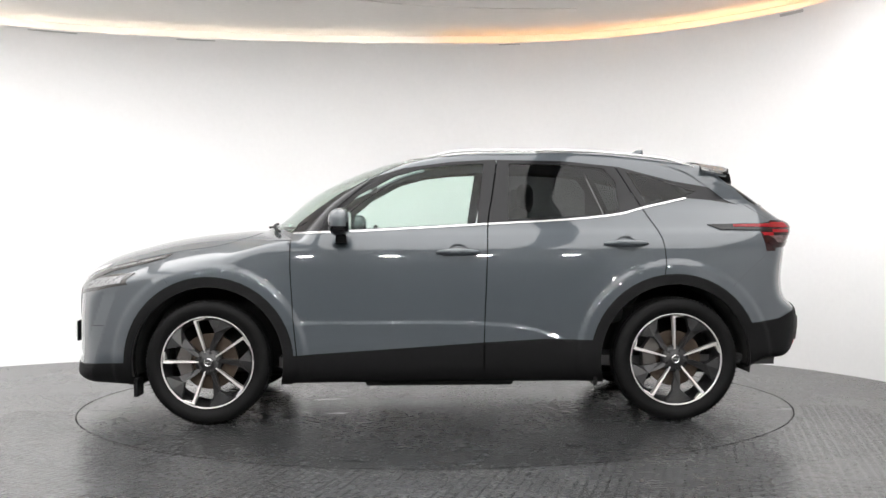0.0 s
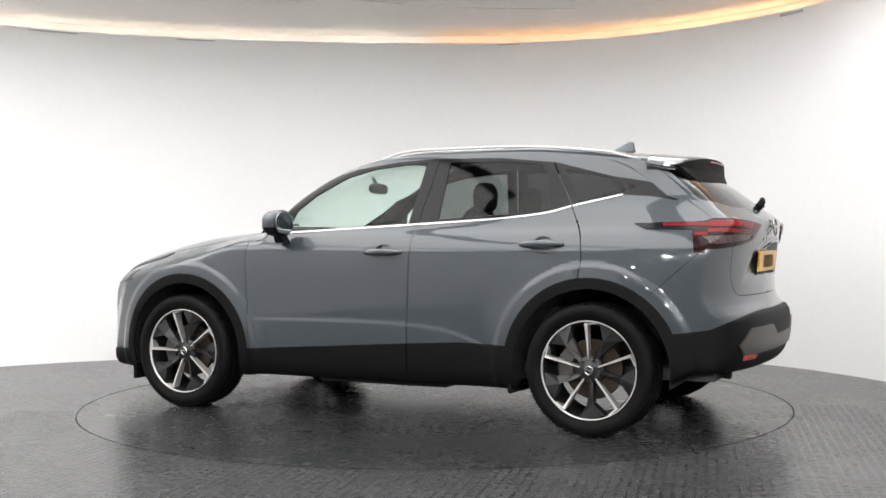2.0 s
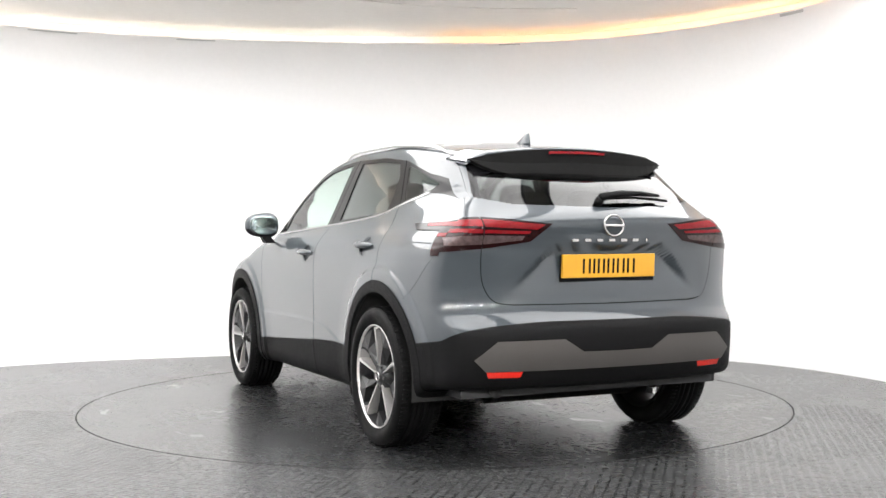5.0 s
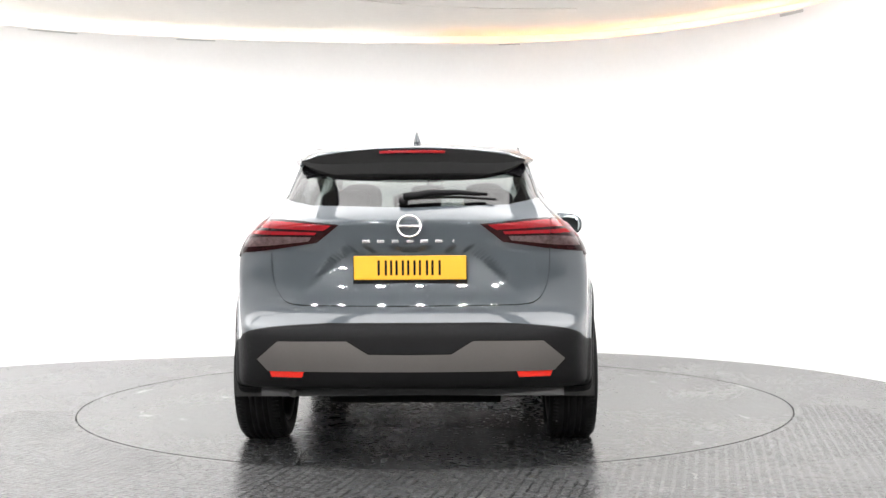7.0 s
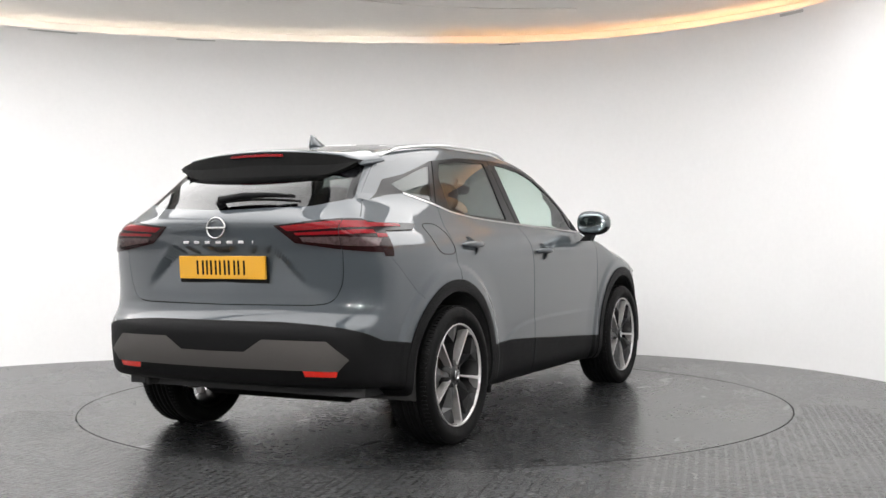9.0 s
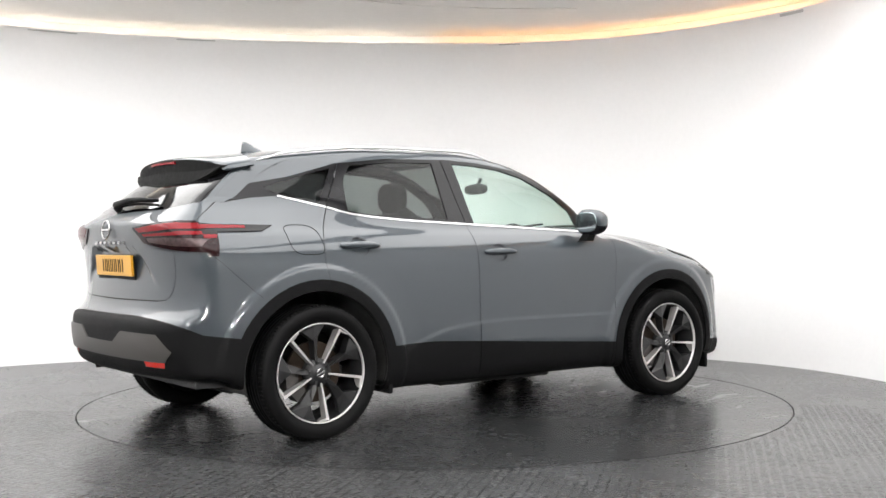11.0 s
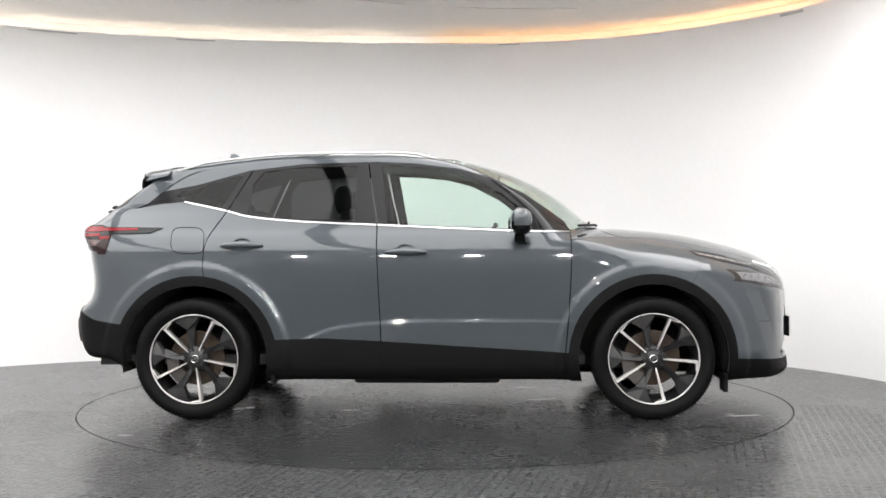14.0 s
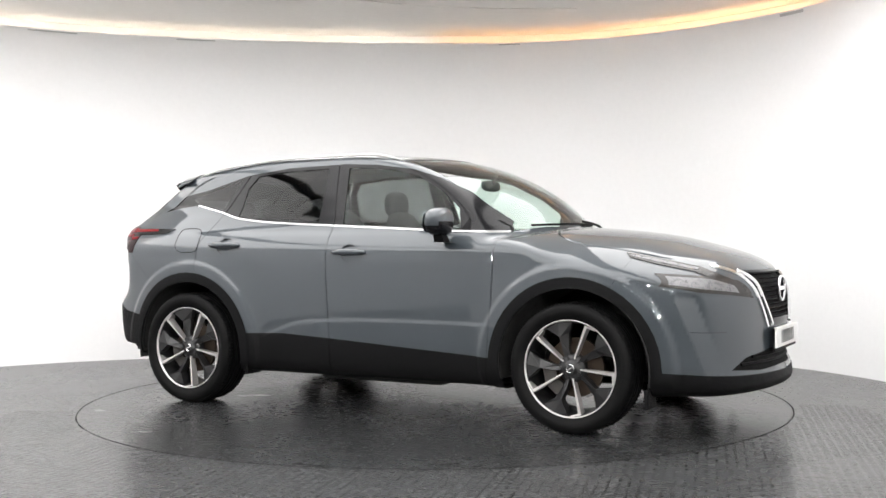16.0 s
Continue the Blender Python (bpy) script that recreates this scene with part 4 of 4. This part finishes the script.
def build_fittings(car):
    for s in (1, -1):
        # door mirror
        cx, cy, cz = 0.565, s * 0.955, 1.142
        bm = bmesh.new()
        pillow(bm, (cx, cy, cz), (0.075, 0.112, 0.080), 2.7, 14, 24, lambda v: (v[0] * (1 if v[0] > 0 else 0.55), v[1], v[2] * (1 - 0.12 * v[1] * s / 0.11)))
        for f in bm.faces:
            c = f.calc_center_median()
            f.material_index = 1 if c.z < cz - 0.012 else 0
        mirror = part("door_mirror", bm, [PAINT, GLOSS], car, "grey upper, gloss black lower door mirror", True)
        bm = bmesh.new()
        pillow(bm, (cx - 0.044, cy, cz), (0.004, 0.092, 0.062), 3.0, 8, 20)
        part("mirror_glass", bm, MIRROR, mirror, "silvered mirror glass", True)
        bm = bmesh.new()
        rings_mesh(bm, [[(cx + dx * 0.7, cy - s * 0.02 + dy, cz - 0.07) for dx, dy in ((0.045, -0.03), (0.045, 0.03), (-0.035, 0.03), (-0.035, -0.03))],
                        [(cx + dx * 0.7, cy - s * 0.05 + dy, cz - 0.115) for dx, dy in ((0.05, -0.035), (0.05, 0.035), (-0.04, 0.035), (-0.04, -0.035))],
                        [(cx + 0.02 + dx * 0.6, s * 0.84 + dy, cz - 0.118) for dx, dy in ((0.06, -0.02), (0.06, 0.02), (-0.04, 0.02), (-0.04, -0.02))]])
        part("mirror_foot", bm, CLAD, mirror, "black mirror foot")
        bm = bmesh.new()
        pts = [(0.88, 1.087), (0.86, 1.115), (0.80, 1.15), (0.66, 1.165), (0.63, 1.10), (0.68, 1.087)]
        a = [bm.verts.new((x, s * (flank_y(x, z) + 0.004), z)) for x, z in pts]
        b = [bm.verts.new((x, s * (flank_y(x, z) - 0.02), z)) for x, z in pts]
        bm.faces.new(a)
        for k in range(len(pts)):
            j = (k + 1) % len(pts)
            bm.faces.new((a[k], b[k], b[j], a[j]))
        part("mirror_triangle", bm, CLAD, car, "black plastic corner panel")
        # door handles
        for x0, x1, z in ((-0.212, 0.03, 0.968), (-1.185, -0.932, 1.012)):
            bm = bmesh.new()
            pts, rad = [], []
            for k in range(13):
                t = k / 12
                x = x0 + (x1 - x0) * t
                bulge = math.sin(math.pi * min(max((t - 0.02) / 0.96, 0), 1)) ** 0.5
                pts.append((x, s * (flank_y(x, z) + 0.004 + 0.020 * bulge), z + 0.004 * math.sin(math.pi * t)))
                rad.append(0.007 + 0.012 * bulge)
            tube(bm, pts, rad, 10, 1.0)
            part("door_handle", bm, PAINT, car, "grey painted pull handle", True)
        # roof rail
        bm = bmesh.new()
        pts, rad = [], []
        for k in range(31):
            t = k / 30
            x = 0.10 - 1.62 * t
            y = 0.575 - 0.02 * t - 0.04 * max(0, (0.25 - t)) / 0.25
            rise = 0.020 * min(1, math.sin(math.pi * t) * 3.2)
            pts.append((x, s * y, roof_z(x, y) + rise))
            rad.append(0.005 + 0.006 * min(1, math.sin(math.pi * t) * 3))
        tube(bm, pts, rad, 10, 0.75)
        part("roof_rail", bm, RAIL, car, "satin silver roof rail", True)
        # wheel housings, flaps
        for ax in (AXF, AXR):
            bm = bmesh.new()
            n = 28
            rings = []
            for y in (0.40, 0.60, 0.80, flank_y(ax, 0.80) - 0.012):
                rings.append([bm.verts.new((ax + 0.432 * math.cos(math.pi * (1.12 * k / n - 0.06)), s * y, AXZ + 0.432 * math.sin(math.pi * (1.12 * k / n - 0.06)))) for k in range(n + 1)])
            for a, b in zip(rings, rings[1:]):
                for k in range(n):
                    bm.faces.new((a[k], a[k + 1], b[k + 1], b[k]))
            bm.faces.new(rings[0])
            part("wheel_housing", bm, UNDER, car, "", True)
        for x, z0, z1 in ((1.745, 0.155, 0.26), (-0.875, 0.20, 0.30)):
            bm = bmesh.new()
            box(bm, x - 0.012, x + 0.012, s * 0.80 - 0.07, s * 0.80 + 0.07, z0, z1, 0.006)
            part("air_deflector", bm, CLAD, car, "black rubber deflector")
        # fuel flap outline is on one side only
    bm = bmesh.new()
    loop = []
    for k in range(33):
        a = 2 * math.pi * k / 32
        c, d = math.cos(a), math.sin(a)
        x = -1.385 + 0.098 * math.copysign(abs(c) ** 0.55, c) - 0.02 * d
        z = 1.045 + 0.078 * math.copysign(abs(d) ** 0.55, d)
        loop.append((x, -(flank_y(x, z) + 0.0005), z))
    tube(bm, loop, 0.0022, 5)
    part("fuel_flap_seam", bm, SEAM, car, "dark outline of the fuel flap")
    # aerial
    bm = bmesh.new()
    rings = []
    for t in np.linspace(0, 1, 7):
        x0, x1 = -1.13 - 0.16 * t ** 0.75, -1.335 + 0.012 * t
        w = 0.022 * (1 - t) + 0.003
        zz = 1.552 + 0.064 * t
        rings.append([((x0 + x1) / 2 + (x0 - x1) / 2 * math.cos(a), w * math.sin(a), zz) for a in np.linspace(0, 2 * math.pi, 13)[:-1]])
    rings_mesh(bm, rings)
    part("aerial_fin", bm, PAINT, car, "grey shark fin aerial", True)
    # things below the floor pan
    bm = bmesh.new()
    box(bm, -0.42, 0.45, -0.70, 0.70, 0.185, 0.23, 0.02)
    box(bm, -1.3, 0.9, -0.28, -0.1, 0.19, 0.23, 0.02)
    part("underfloor_tray", bm, UNDER, car, "black underfloor tray")
    bm = bmesh.new()
    tube(bm, [(-1.6, 0.50, 0.33), (-1.85, 0.53, 0.335), (-2.0, 0.56, 0.325)], 0.026, 14)
    part("exhaust_tip", bm, UNDER, car, "dull metal exhaust tip", True)
    for ax in (AXF, AXR):
        bm = bmesh.new()
        tube(bm, [(ax, -0.72, 0.33), (ax, -0.3, 0.29), (ax, 0.3, 0.29), (ax, 0.72, 0.33)], 0.045, 10)
        part("axle", bm, UNDER, car, "black axle beam", True)


def build_rear(car):
    # roof spoiler
    bm = bmesh.new()
    ny, nx = 25, 8
    top, low = [], []
    for i in range(ny):
        y = -0.605 + 1.21 * i / (ny - 1)
        xr = -1.800 + 0.20 * y * y + 0.4 * abs(y) ** 7
        r0, r1 = [], []
        for k in range(nx):
            t = k / (nx - 1)
            x = -1.56 + (xr + 1.56) * t
            zt = 1.524 - 0.118 * y * y - 0.026 * t - 0.10 * max(0, abs(y) - 0.52) * 4
            edge = max(0.0, t - 0.85) / 0.15
            yy = y * (1 - 0.07 * t)
            r0.append(bm.verts.new((x, yy, zt - 0.006 * edge ** 2)))
            r1.append(bm.verts.new((x, yy, zt - 0.010 - 0.008 * t + 0.006 * edge ** 2)))
        top.append(r0)
        low.append(r1)
    for i in range(ny - 1):
        for k in range(nx - 1):
            bm.faces.new((top[i][k], top[i][k + 1], top[i + 1][k + 1], top[i + 1][k]))
            bm.faces.new((low[i][k], low[i + 1][k], low[i + 1][k + 1], low[i][k + 1]))
        bm.faces.new((top[i][-1], low[i][-1], low[i + 1][-1], top[i + 1][-1]))
    for i in (0, ny - 1):
        for k in range(nx - 1):
            bm.faces.new((top[i][k], low[i][k], low[i][k + 1], top[i][k + 1]))
    spoiler = part("roof_spoiler", bm, PAINT, car, "grey roof spoiler", True)
    bm = bmesh.new()
    rings = []
    for i in range(23):
        y = -0.555 + 1.11 * i / 22
        q = 0.20 * y * y
        d = 0.02 * (abs(y) / 0.53) ** 6
        h = 0.118 * y * y
        lens = 1 - (abs(y) / 0.565) ** 4
        zt = 1.471 - h
        rings.append([(-1.62, y, zt + 0.006), (-1.808 + q + d, y, zt + 0.018 * lens), (-1.810 + q + d, y, zt - 0.05 * lens), (-1.825 + q + d, y, zt - 0.115 * lens), (-1.812 + q + d, y, zt - 0.138 * lens), (-1.70, y, zt - 0.11 * lens - 0.004)])
    rings_mesh(bm, rings)
    part("spoiler_underside", bm, SEAM, spoiler, "gloss black spoiler underside")
    bm = bmesh.new()
    rings_mesh(bm, [[(-1.811 + 0.2 * y * y + dx, y, 1.471 - 0.118 * y * y + dz) for dx, dz in ((0, 0.008), (-0.008, 0.006), (-0.008, -0.006), (0, -0.008))] for y in np.linspace(-0.16, 0.16, 9)])
    part("brake_light", bm, RED, spoiler, "dark red high brake light")
    for s in (1, -1):
        bm = bmesh.new()
        o, q = [], []
        for k in range(9):
            t = k / 8
            z = 1.475 - 0.235 * t
            y = 0.560 + 0.055 * t
            xr = max(tail_x(y, z) - 0.028 * (1 - t) - 0.004, -1.775 + 0.03 * t) if t < 0.25 else tail_x(y, z) - 0.028 * (1 - t) - 0.004
            xf = tail_x(y, z) + 0.10
            o.append([bm.verts.new((xr, s * y, z)), bm.verts.new((xf, s * (y + 0.018), z))])
            q.append([bm.verts.new((xr + 0.004, s * (y - 0.022), z)), bm.verts.new((xf, s * (y - 0.022), z))])
        for k in range(8):
            bm.faces.new((o[k][0], o[k][1], o[k + 1][1], o[k + 1][0]))
            bm.faces.new((q[k][0], q[k + 1][0], q[k + 1][1], q[k][1]))
            bm.faces.new((o[k][0], o[k + 1][0], q[k + 1][0], q[k][0]))
        part("spoiler_fin", bm, PAINT, spoiler, "grey side fin of the spoiler")
    # wiper
    bm = bmesh.new()
    def onglass(y, z, d):
        return (tail_x(y, z) - d, y, z + d * 0.6)
    tube(bm, [onglass(0.03, 1.21, 0.0), onglass(0.03, 1.215, 0.03)], 0.022, 12)
    tube(bm, [onglass(0.03, 1.218, 0.035), onglass(-0.1, 1.235, 0.04), onglass(-0.22, 1.24, 0.035), onglass(-0.36, 1.24, 0.022)], [0.020, 0.016, 0.013, 0.008], 8)
    wiper = part("rear_wiper", bm, CLAD, car, "black rear window wiper", True)
    bm = bmesh.new()
    tube(bm, [onglass(y, 1.218 + 0.012 * math.sin((y + 0.40) * 7), 0.016) for y in np.linspace(-0.40, 0.02, 9)], 0.007, 6)
    part("wiper_blade", bm, SEAM, wiper)
    # badge ring and bar
    bm = bmesh.new()
    bx = tail_x(0.0, 1.105) - 0.004
    tube(bm, [(bx - 0.008 + 0.25 * (0.053 * math.sin(a)) * 0.3, 0.053 * math.cos(a), 1.103 + 0.049 * math.sin(a)) for a in np.linspace(0, 2 * math.pi, 41)], 0.0055, 8)
    box(bm, bx - 0.014, bx + 0.004, -0.058, 0.058, 1.097, 1.109, 0.003)
    part("badge", bm, TRIM, car, "chrome ring badge with a crossbar", True)
    for i, w in enumerate((0.036, 0.034, 0.032, 0.034, 0.036, 0.034, 0.008)):
        bm = bmesh.new()
        yc = 0.200 - 0.067 * i
        x = tail_x(yc, 1.032)
        box(bm, x - 0.009, x + 0.004, yc - w / 2, yc + w / 2, 1.026, 1.041, 0.002)
        part("lettering_bar", bm, TRIM, car, "chrome bar in place of lettering")
    # number plate
    build_plate(car, (-2.092, 0.0, 0.912), 0, YELLOW, "yellow number plate with plain dark bars")


def build_plate(car, at, turn, material, label):
    bm = bmesh.new()
    box(bm, -0.008, 0.008, -0.26, 0.26, -0.0555, 0.0555, 0.003)
    plate = part("number_plate", bm, material, car, label)
    plate.matrix_basis = pose(*at, 0, -4 if turn == 0 else 0, turn)
    bm = bmesh.new()
    box(bm, 0.004, 0.014, -0.265, 0.265, -0.075, 0.05, 0.003)
    part("plate_holder", bm, CLAD, plate, "black plate holder")
    y = 0.150
    for w in (0.044, 0.011, 0.040, 0.040, 0.044, 0.044):
        for y0 in (y, y - w + 0.011) if w > 0.02 else (y,):
            bm = bmesh.new()
            box(bm, -0.0095, -0.006, y0 - 0.011, y0, -0.035, 0.035)
            part("plate_bar", bm, SEAM, plate, "dark bar in place of a character")
        y -= w + 0.014


def build_nose(car):
    # grille mesh of small chevrons
    bm = bmesh.new()
    for r in range(11):
        z = 0.612 + 0.0235 * r
        half = float(np.interp(z, [0.60, 0.63, 0.76, 0.858], [0.20, 0.235, 0.30, 0.365]))
        for i in range(-9, 10):
            y = i * 0.042 + (0.021 if r % 2 else 0)
            if abs(y) > half - 0.015:
                continue
            x = nose_x(y, z)
            tube(bm, [(x - 0.012, y - 0.019, z - 0.005), (x - 0.002, y, z + 0.004), (x - 0.012, y + 0.019, z - 0.005)], 0.0042, 5)
    part("grille_mesh", bm, GLOSS, car, "gloss black chevron grille mesh")
    bm = bmesh.new()
    bx = nose_x(0, 0.76) + 0.006
    tube(bm, [(bx, 0.07 * math.cos(a), 0.76 + 0.066 * math.sin(a)) for a in np.linspace(0, 2 * math.pi, 41)], 0.009, 8)
    box(bm, bx - 0.006, bx + 0.008, -0.073, 0.073, 0.748, 0.772, 0.004)
    part("badge", bm, CHROME, car, "chrome ring badge with a crossbar", True)
    build_plate(car, (nose_x(0, 0.5) + 0.016, 0.0, 0.50), 180, WHITE, "white number plate with plain dark bars")
    for z in (0.375, 0.41):
        bm = bmesh.new()
        w = 0.50 if z < 0.4 else 0.40
        tube(bm, [(nose_x(abs(y), z) - 0.02, y, z) for y in np.linspace(-w, w, 15)], 0.008, 6)
        part("intake_bar", bm, CLAD, car, "black intake bar")
    # windscreen wipers
    for y0, y1 in ((0.05, -0.5), (0.55, 0.02)):
        bm = bmesh.new()
        pts = []
        for t in np.linspace(0, 1, 7):
            y = y0 + (y1 - y0) * t
            x = 1.09 - 0.42 * y * y - 0.05 * t
            pts.append((x, y, roof_z(x, abs(y)) + 0.016))
        tube(bm, pts, 0.008, 6)
        part("windscreen_wiper", bm, CLAD, car, "black windscreen wiper")


def build_cabin(car):
    for y in (0.37, -0.37):
        bm = bmesh.new()
        pillow(bm, (-0.02, y, 0.60), (0.26, 0.25, 0.09), 3)
        seat = part("front_seat", bm, FABRIC, car, "dark cloth front seat", True)
        bm = bmesh.new()
        pillow(bm, (-0.40, y, 0.92), (0.08, 0.24, 0.32), 3, 12, 20, lambda v: (v[0] - 0.28 * v[2], v[1] * (1 - 0.2 * max(0, v[2]) / 0.3), v[2]))
        part("backrest", bm, FABRIC, seat, "", True)
        bm = bmesh.new()
        pillow(bm, (-0.52, y, 1.29), (0.05, 0.125, 0.09), 2.8)
        tube(bm, [(-0.50, y - 0.05, 1.15), (-0.51, y - 0.05, 1.25)], 0.007, 6)
        tube(bm, [(-0.50, y + 0.05, 1.15), (-0.51, y + 0.05, 1.25)], 0.007, 6)
        part("headrest", bm, FABRIC, seat, "", True)
    bm = bmesh.new()
    pillow(bm, (-0.88, 0, 0.60), (0.25, 0.62, 0.09), 4)
    bench = part("rear_bench", bm, FABRIC, car, "dark cloth rear bench", True)
    bm = bmesh.new()
    pillow(bm, (-1.20, 0, 0.90), (0.08, 0.60, 0.30), 4, 12, 28, lambda v: (v[0] - 0.30 * v[2], v[1], v[2]))
    part("backrest", bm, FABRIC, bench, "", True)
    for y in (0.38, 0.0, -0.38):
        bm = bmesh.new()
        pillow(bm, (-1.31, y, 1.245), (0.05, 0.13, 0.065 if y else 0.05), 2.8)
        part("headrest", bm, FABRIC, bench, "", True)
    bm = bmesh.new()
    rings = []
    for y in np.linspace(-0.68, 0.68, 9):
        hump = 0.02 if y < -0.15 else 0.0
        rings.append([(0.56, y, 0.70), (0.50, y, 0.92), (0.54, y, 1.0 + hump), (0.66, y, 1.025 + hump), (0.86, y, 1.03), (0.92, y, 0.9), (0.9, y, 0.6)])
    rings_mesh(bm, rings)
    dash = part("dashboard", bm, DASH, car, "dark plastic dashboard", True)
    bm = bmesh.new()
    tube(bm, [(0.36 + 0.07 * math.sin(a), -0.37 + 0.185 * math.cos(a), 0.96 + 0.17 * math.sin(a)) for a in np.linspace(0, 2 * math.pi, 33)], 0.016, 8)
    box(bm, 0.37, 0.41, -0.53, -0.21, 0.93, 0.97, 0.008)
    tube(bm, [(0.38, -0.37, 0.95), (0.58, -0.37, 0.88)], 0.035, 8)
    part("steering_wheel", bm, DASH, car, "black steering wheel", True)
    bm = bmesh.new()
    box(bm, 0.485, 0.50, -0.13, 0.13, 0.98, 1.10, 0.006)
    part("touch_screen", bm, GLOSS, dash, "dark display")
    bm = bmesh.new()
    pillow(bm, (0.42, 0, 1.38), (0.018, 0.12, 0.035), 3)
    tube(bm, [(0.43, 0, 1.39), (0.46, 0, 1.455)], 0.012, 6)
    part("interior_mirror", bm, DASH, car, "black interior mirror", True)
    bm = bmesh.new()
    box(bm, -1.95, 0.95, -0.72, 0.72, 0.30, 0.36)
    part("cabin_floor", bm, DASH, car, "dark cabin carpet")
    bm = bmesh.new()
    box(bm, -1.95, -1.42, -0.60, 0.60, 0.95, 0.97)
    part("parcel_shelf", bm, DASH, car, "dark parcel shelf")


def build_car():
    car = new("car")
    tagged(car, "grey metallic crossover car with black trim on a turntable", "car")
    build_body(car)
    w = build_wheel()
    w.parent = car
    w.matrix_basis = pose(AXF, 0.79, AXZ, 0, -2, 0)
    for x, y, rz, spun in ((AXR, 0.795, 0, -16), (AXF, -0.79, 180, 31), (AXR, -0.795, 180, 26)):
        copy_thing(w, pose(x, y, AXZ, 0, 0, rz) @ pose(0, 0, 0, 0, spun, 0))
    build_fittings(car)
    build_rear(car)
    build_nose(car)
    build_cabin(car)
    return car


def motions():
    walk(car, [(t, pose(0, 0, 0, 0, 0, a) @ pose(-0.031, 0.052, 0)) for t, a in TURN])
    walk(turntable, [(t, pose(0, 0, 0, 0, 0, a)) for t, a in TURN])


TURN = [(0.0, 180.6), (1.0, 167.0), (2.0, 153.6), (3.0, 140.6), (5.5, 107.9), (7.0, 88.3), (9.0, 62.3), (11.5, 30.0), (12.5, 16.8), (13.5, 3.5), (14.5, -9.9), (15.25, -19.9), (16.0, -29.8)]
build_room()
build_wall_marks()
turntable = build_floor()
build_lights()
car = build_car()
motions()
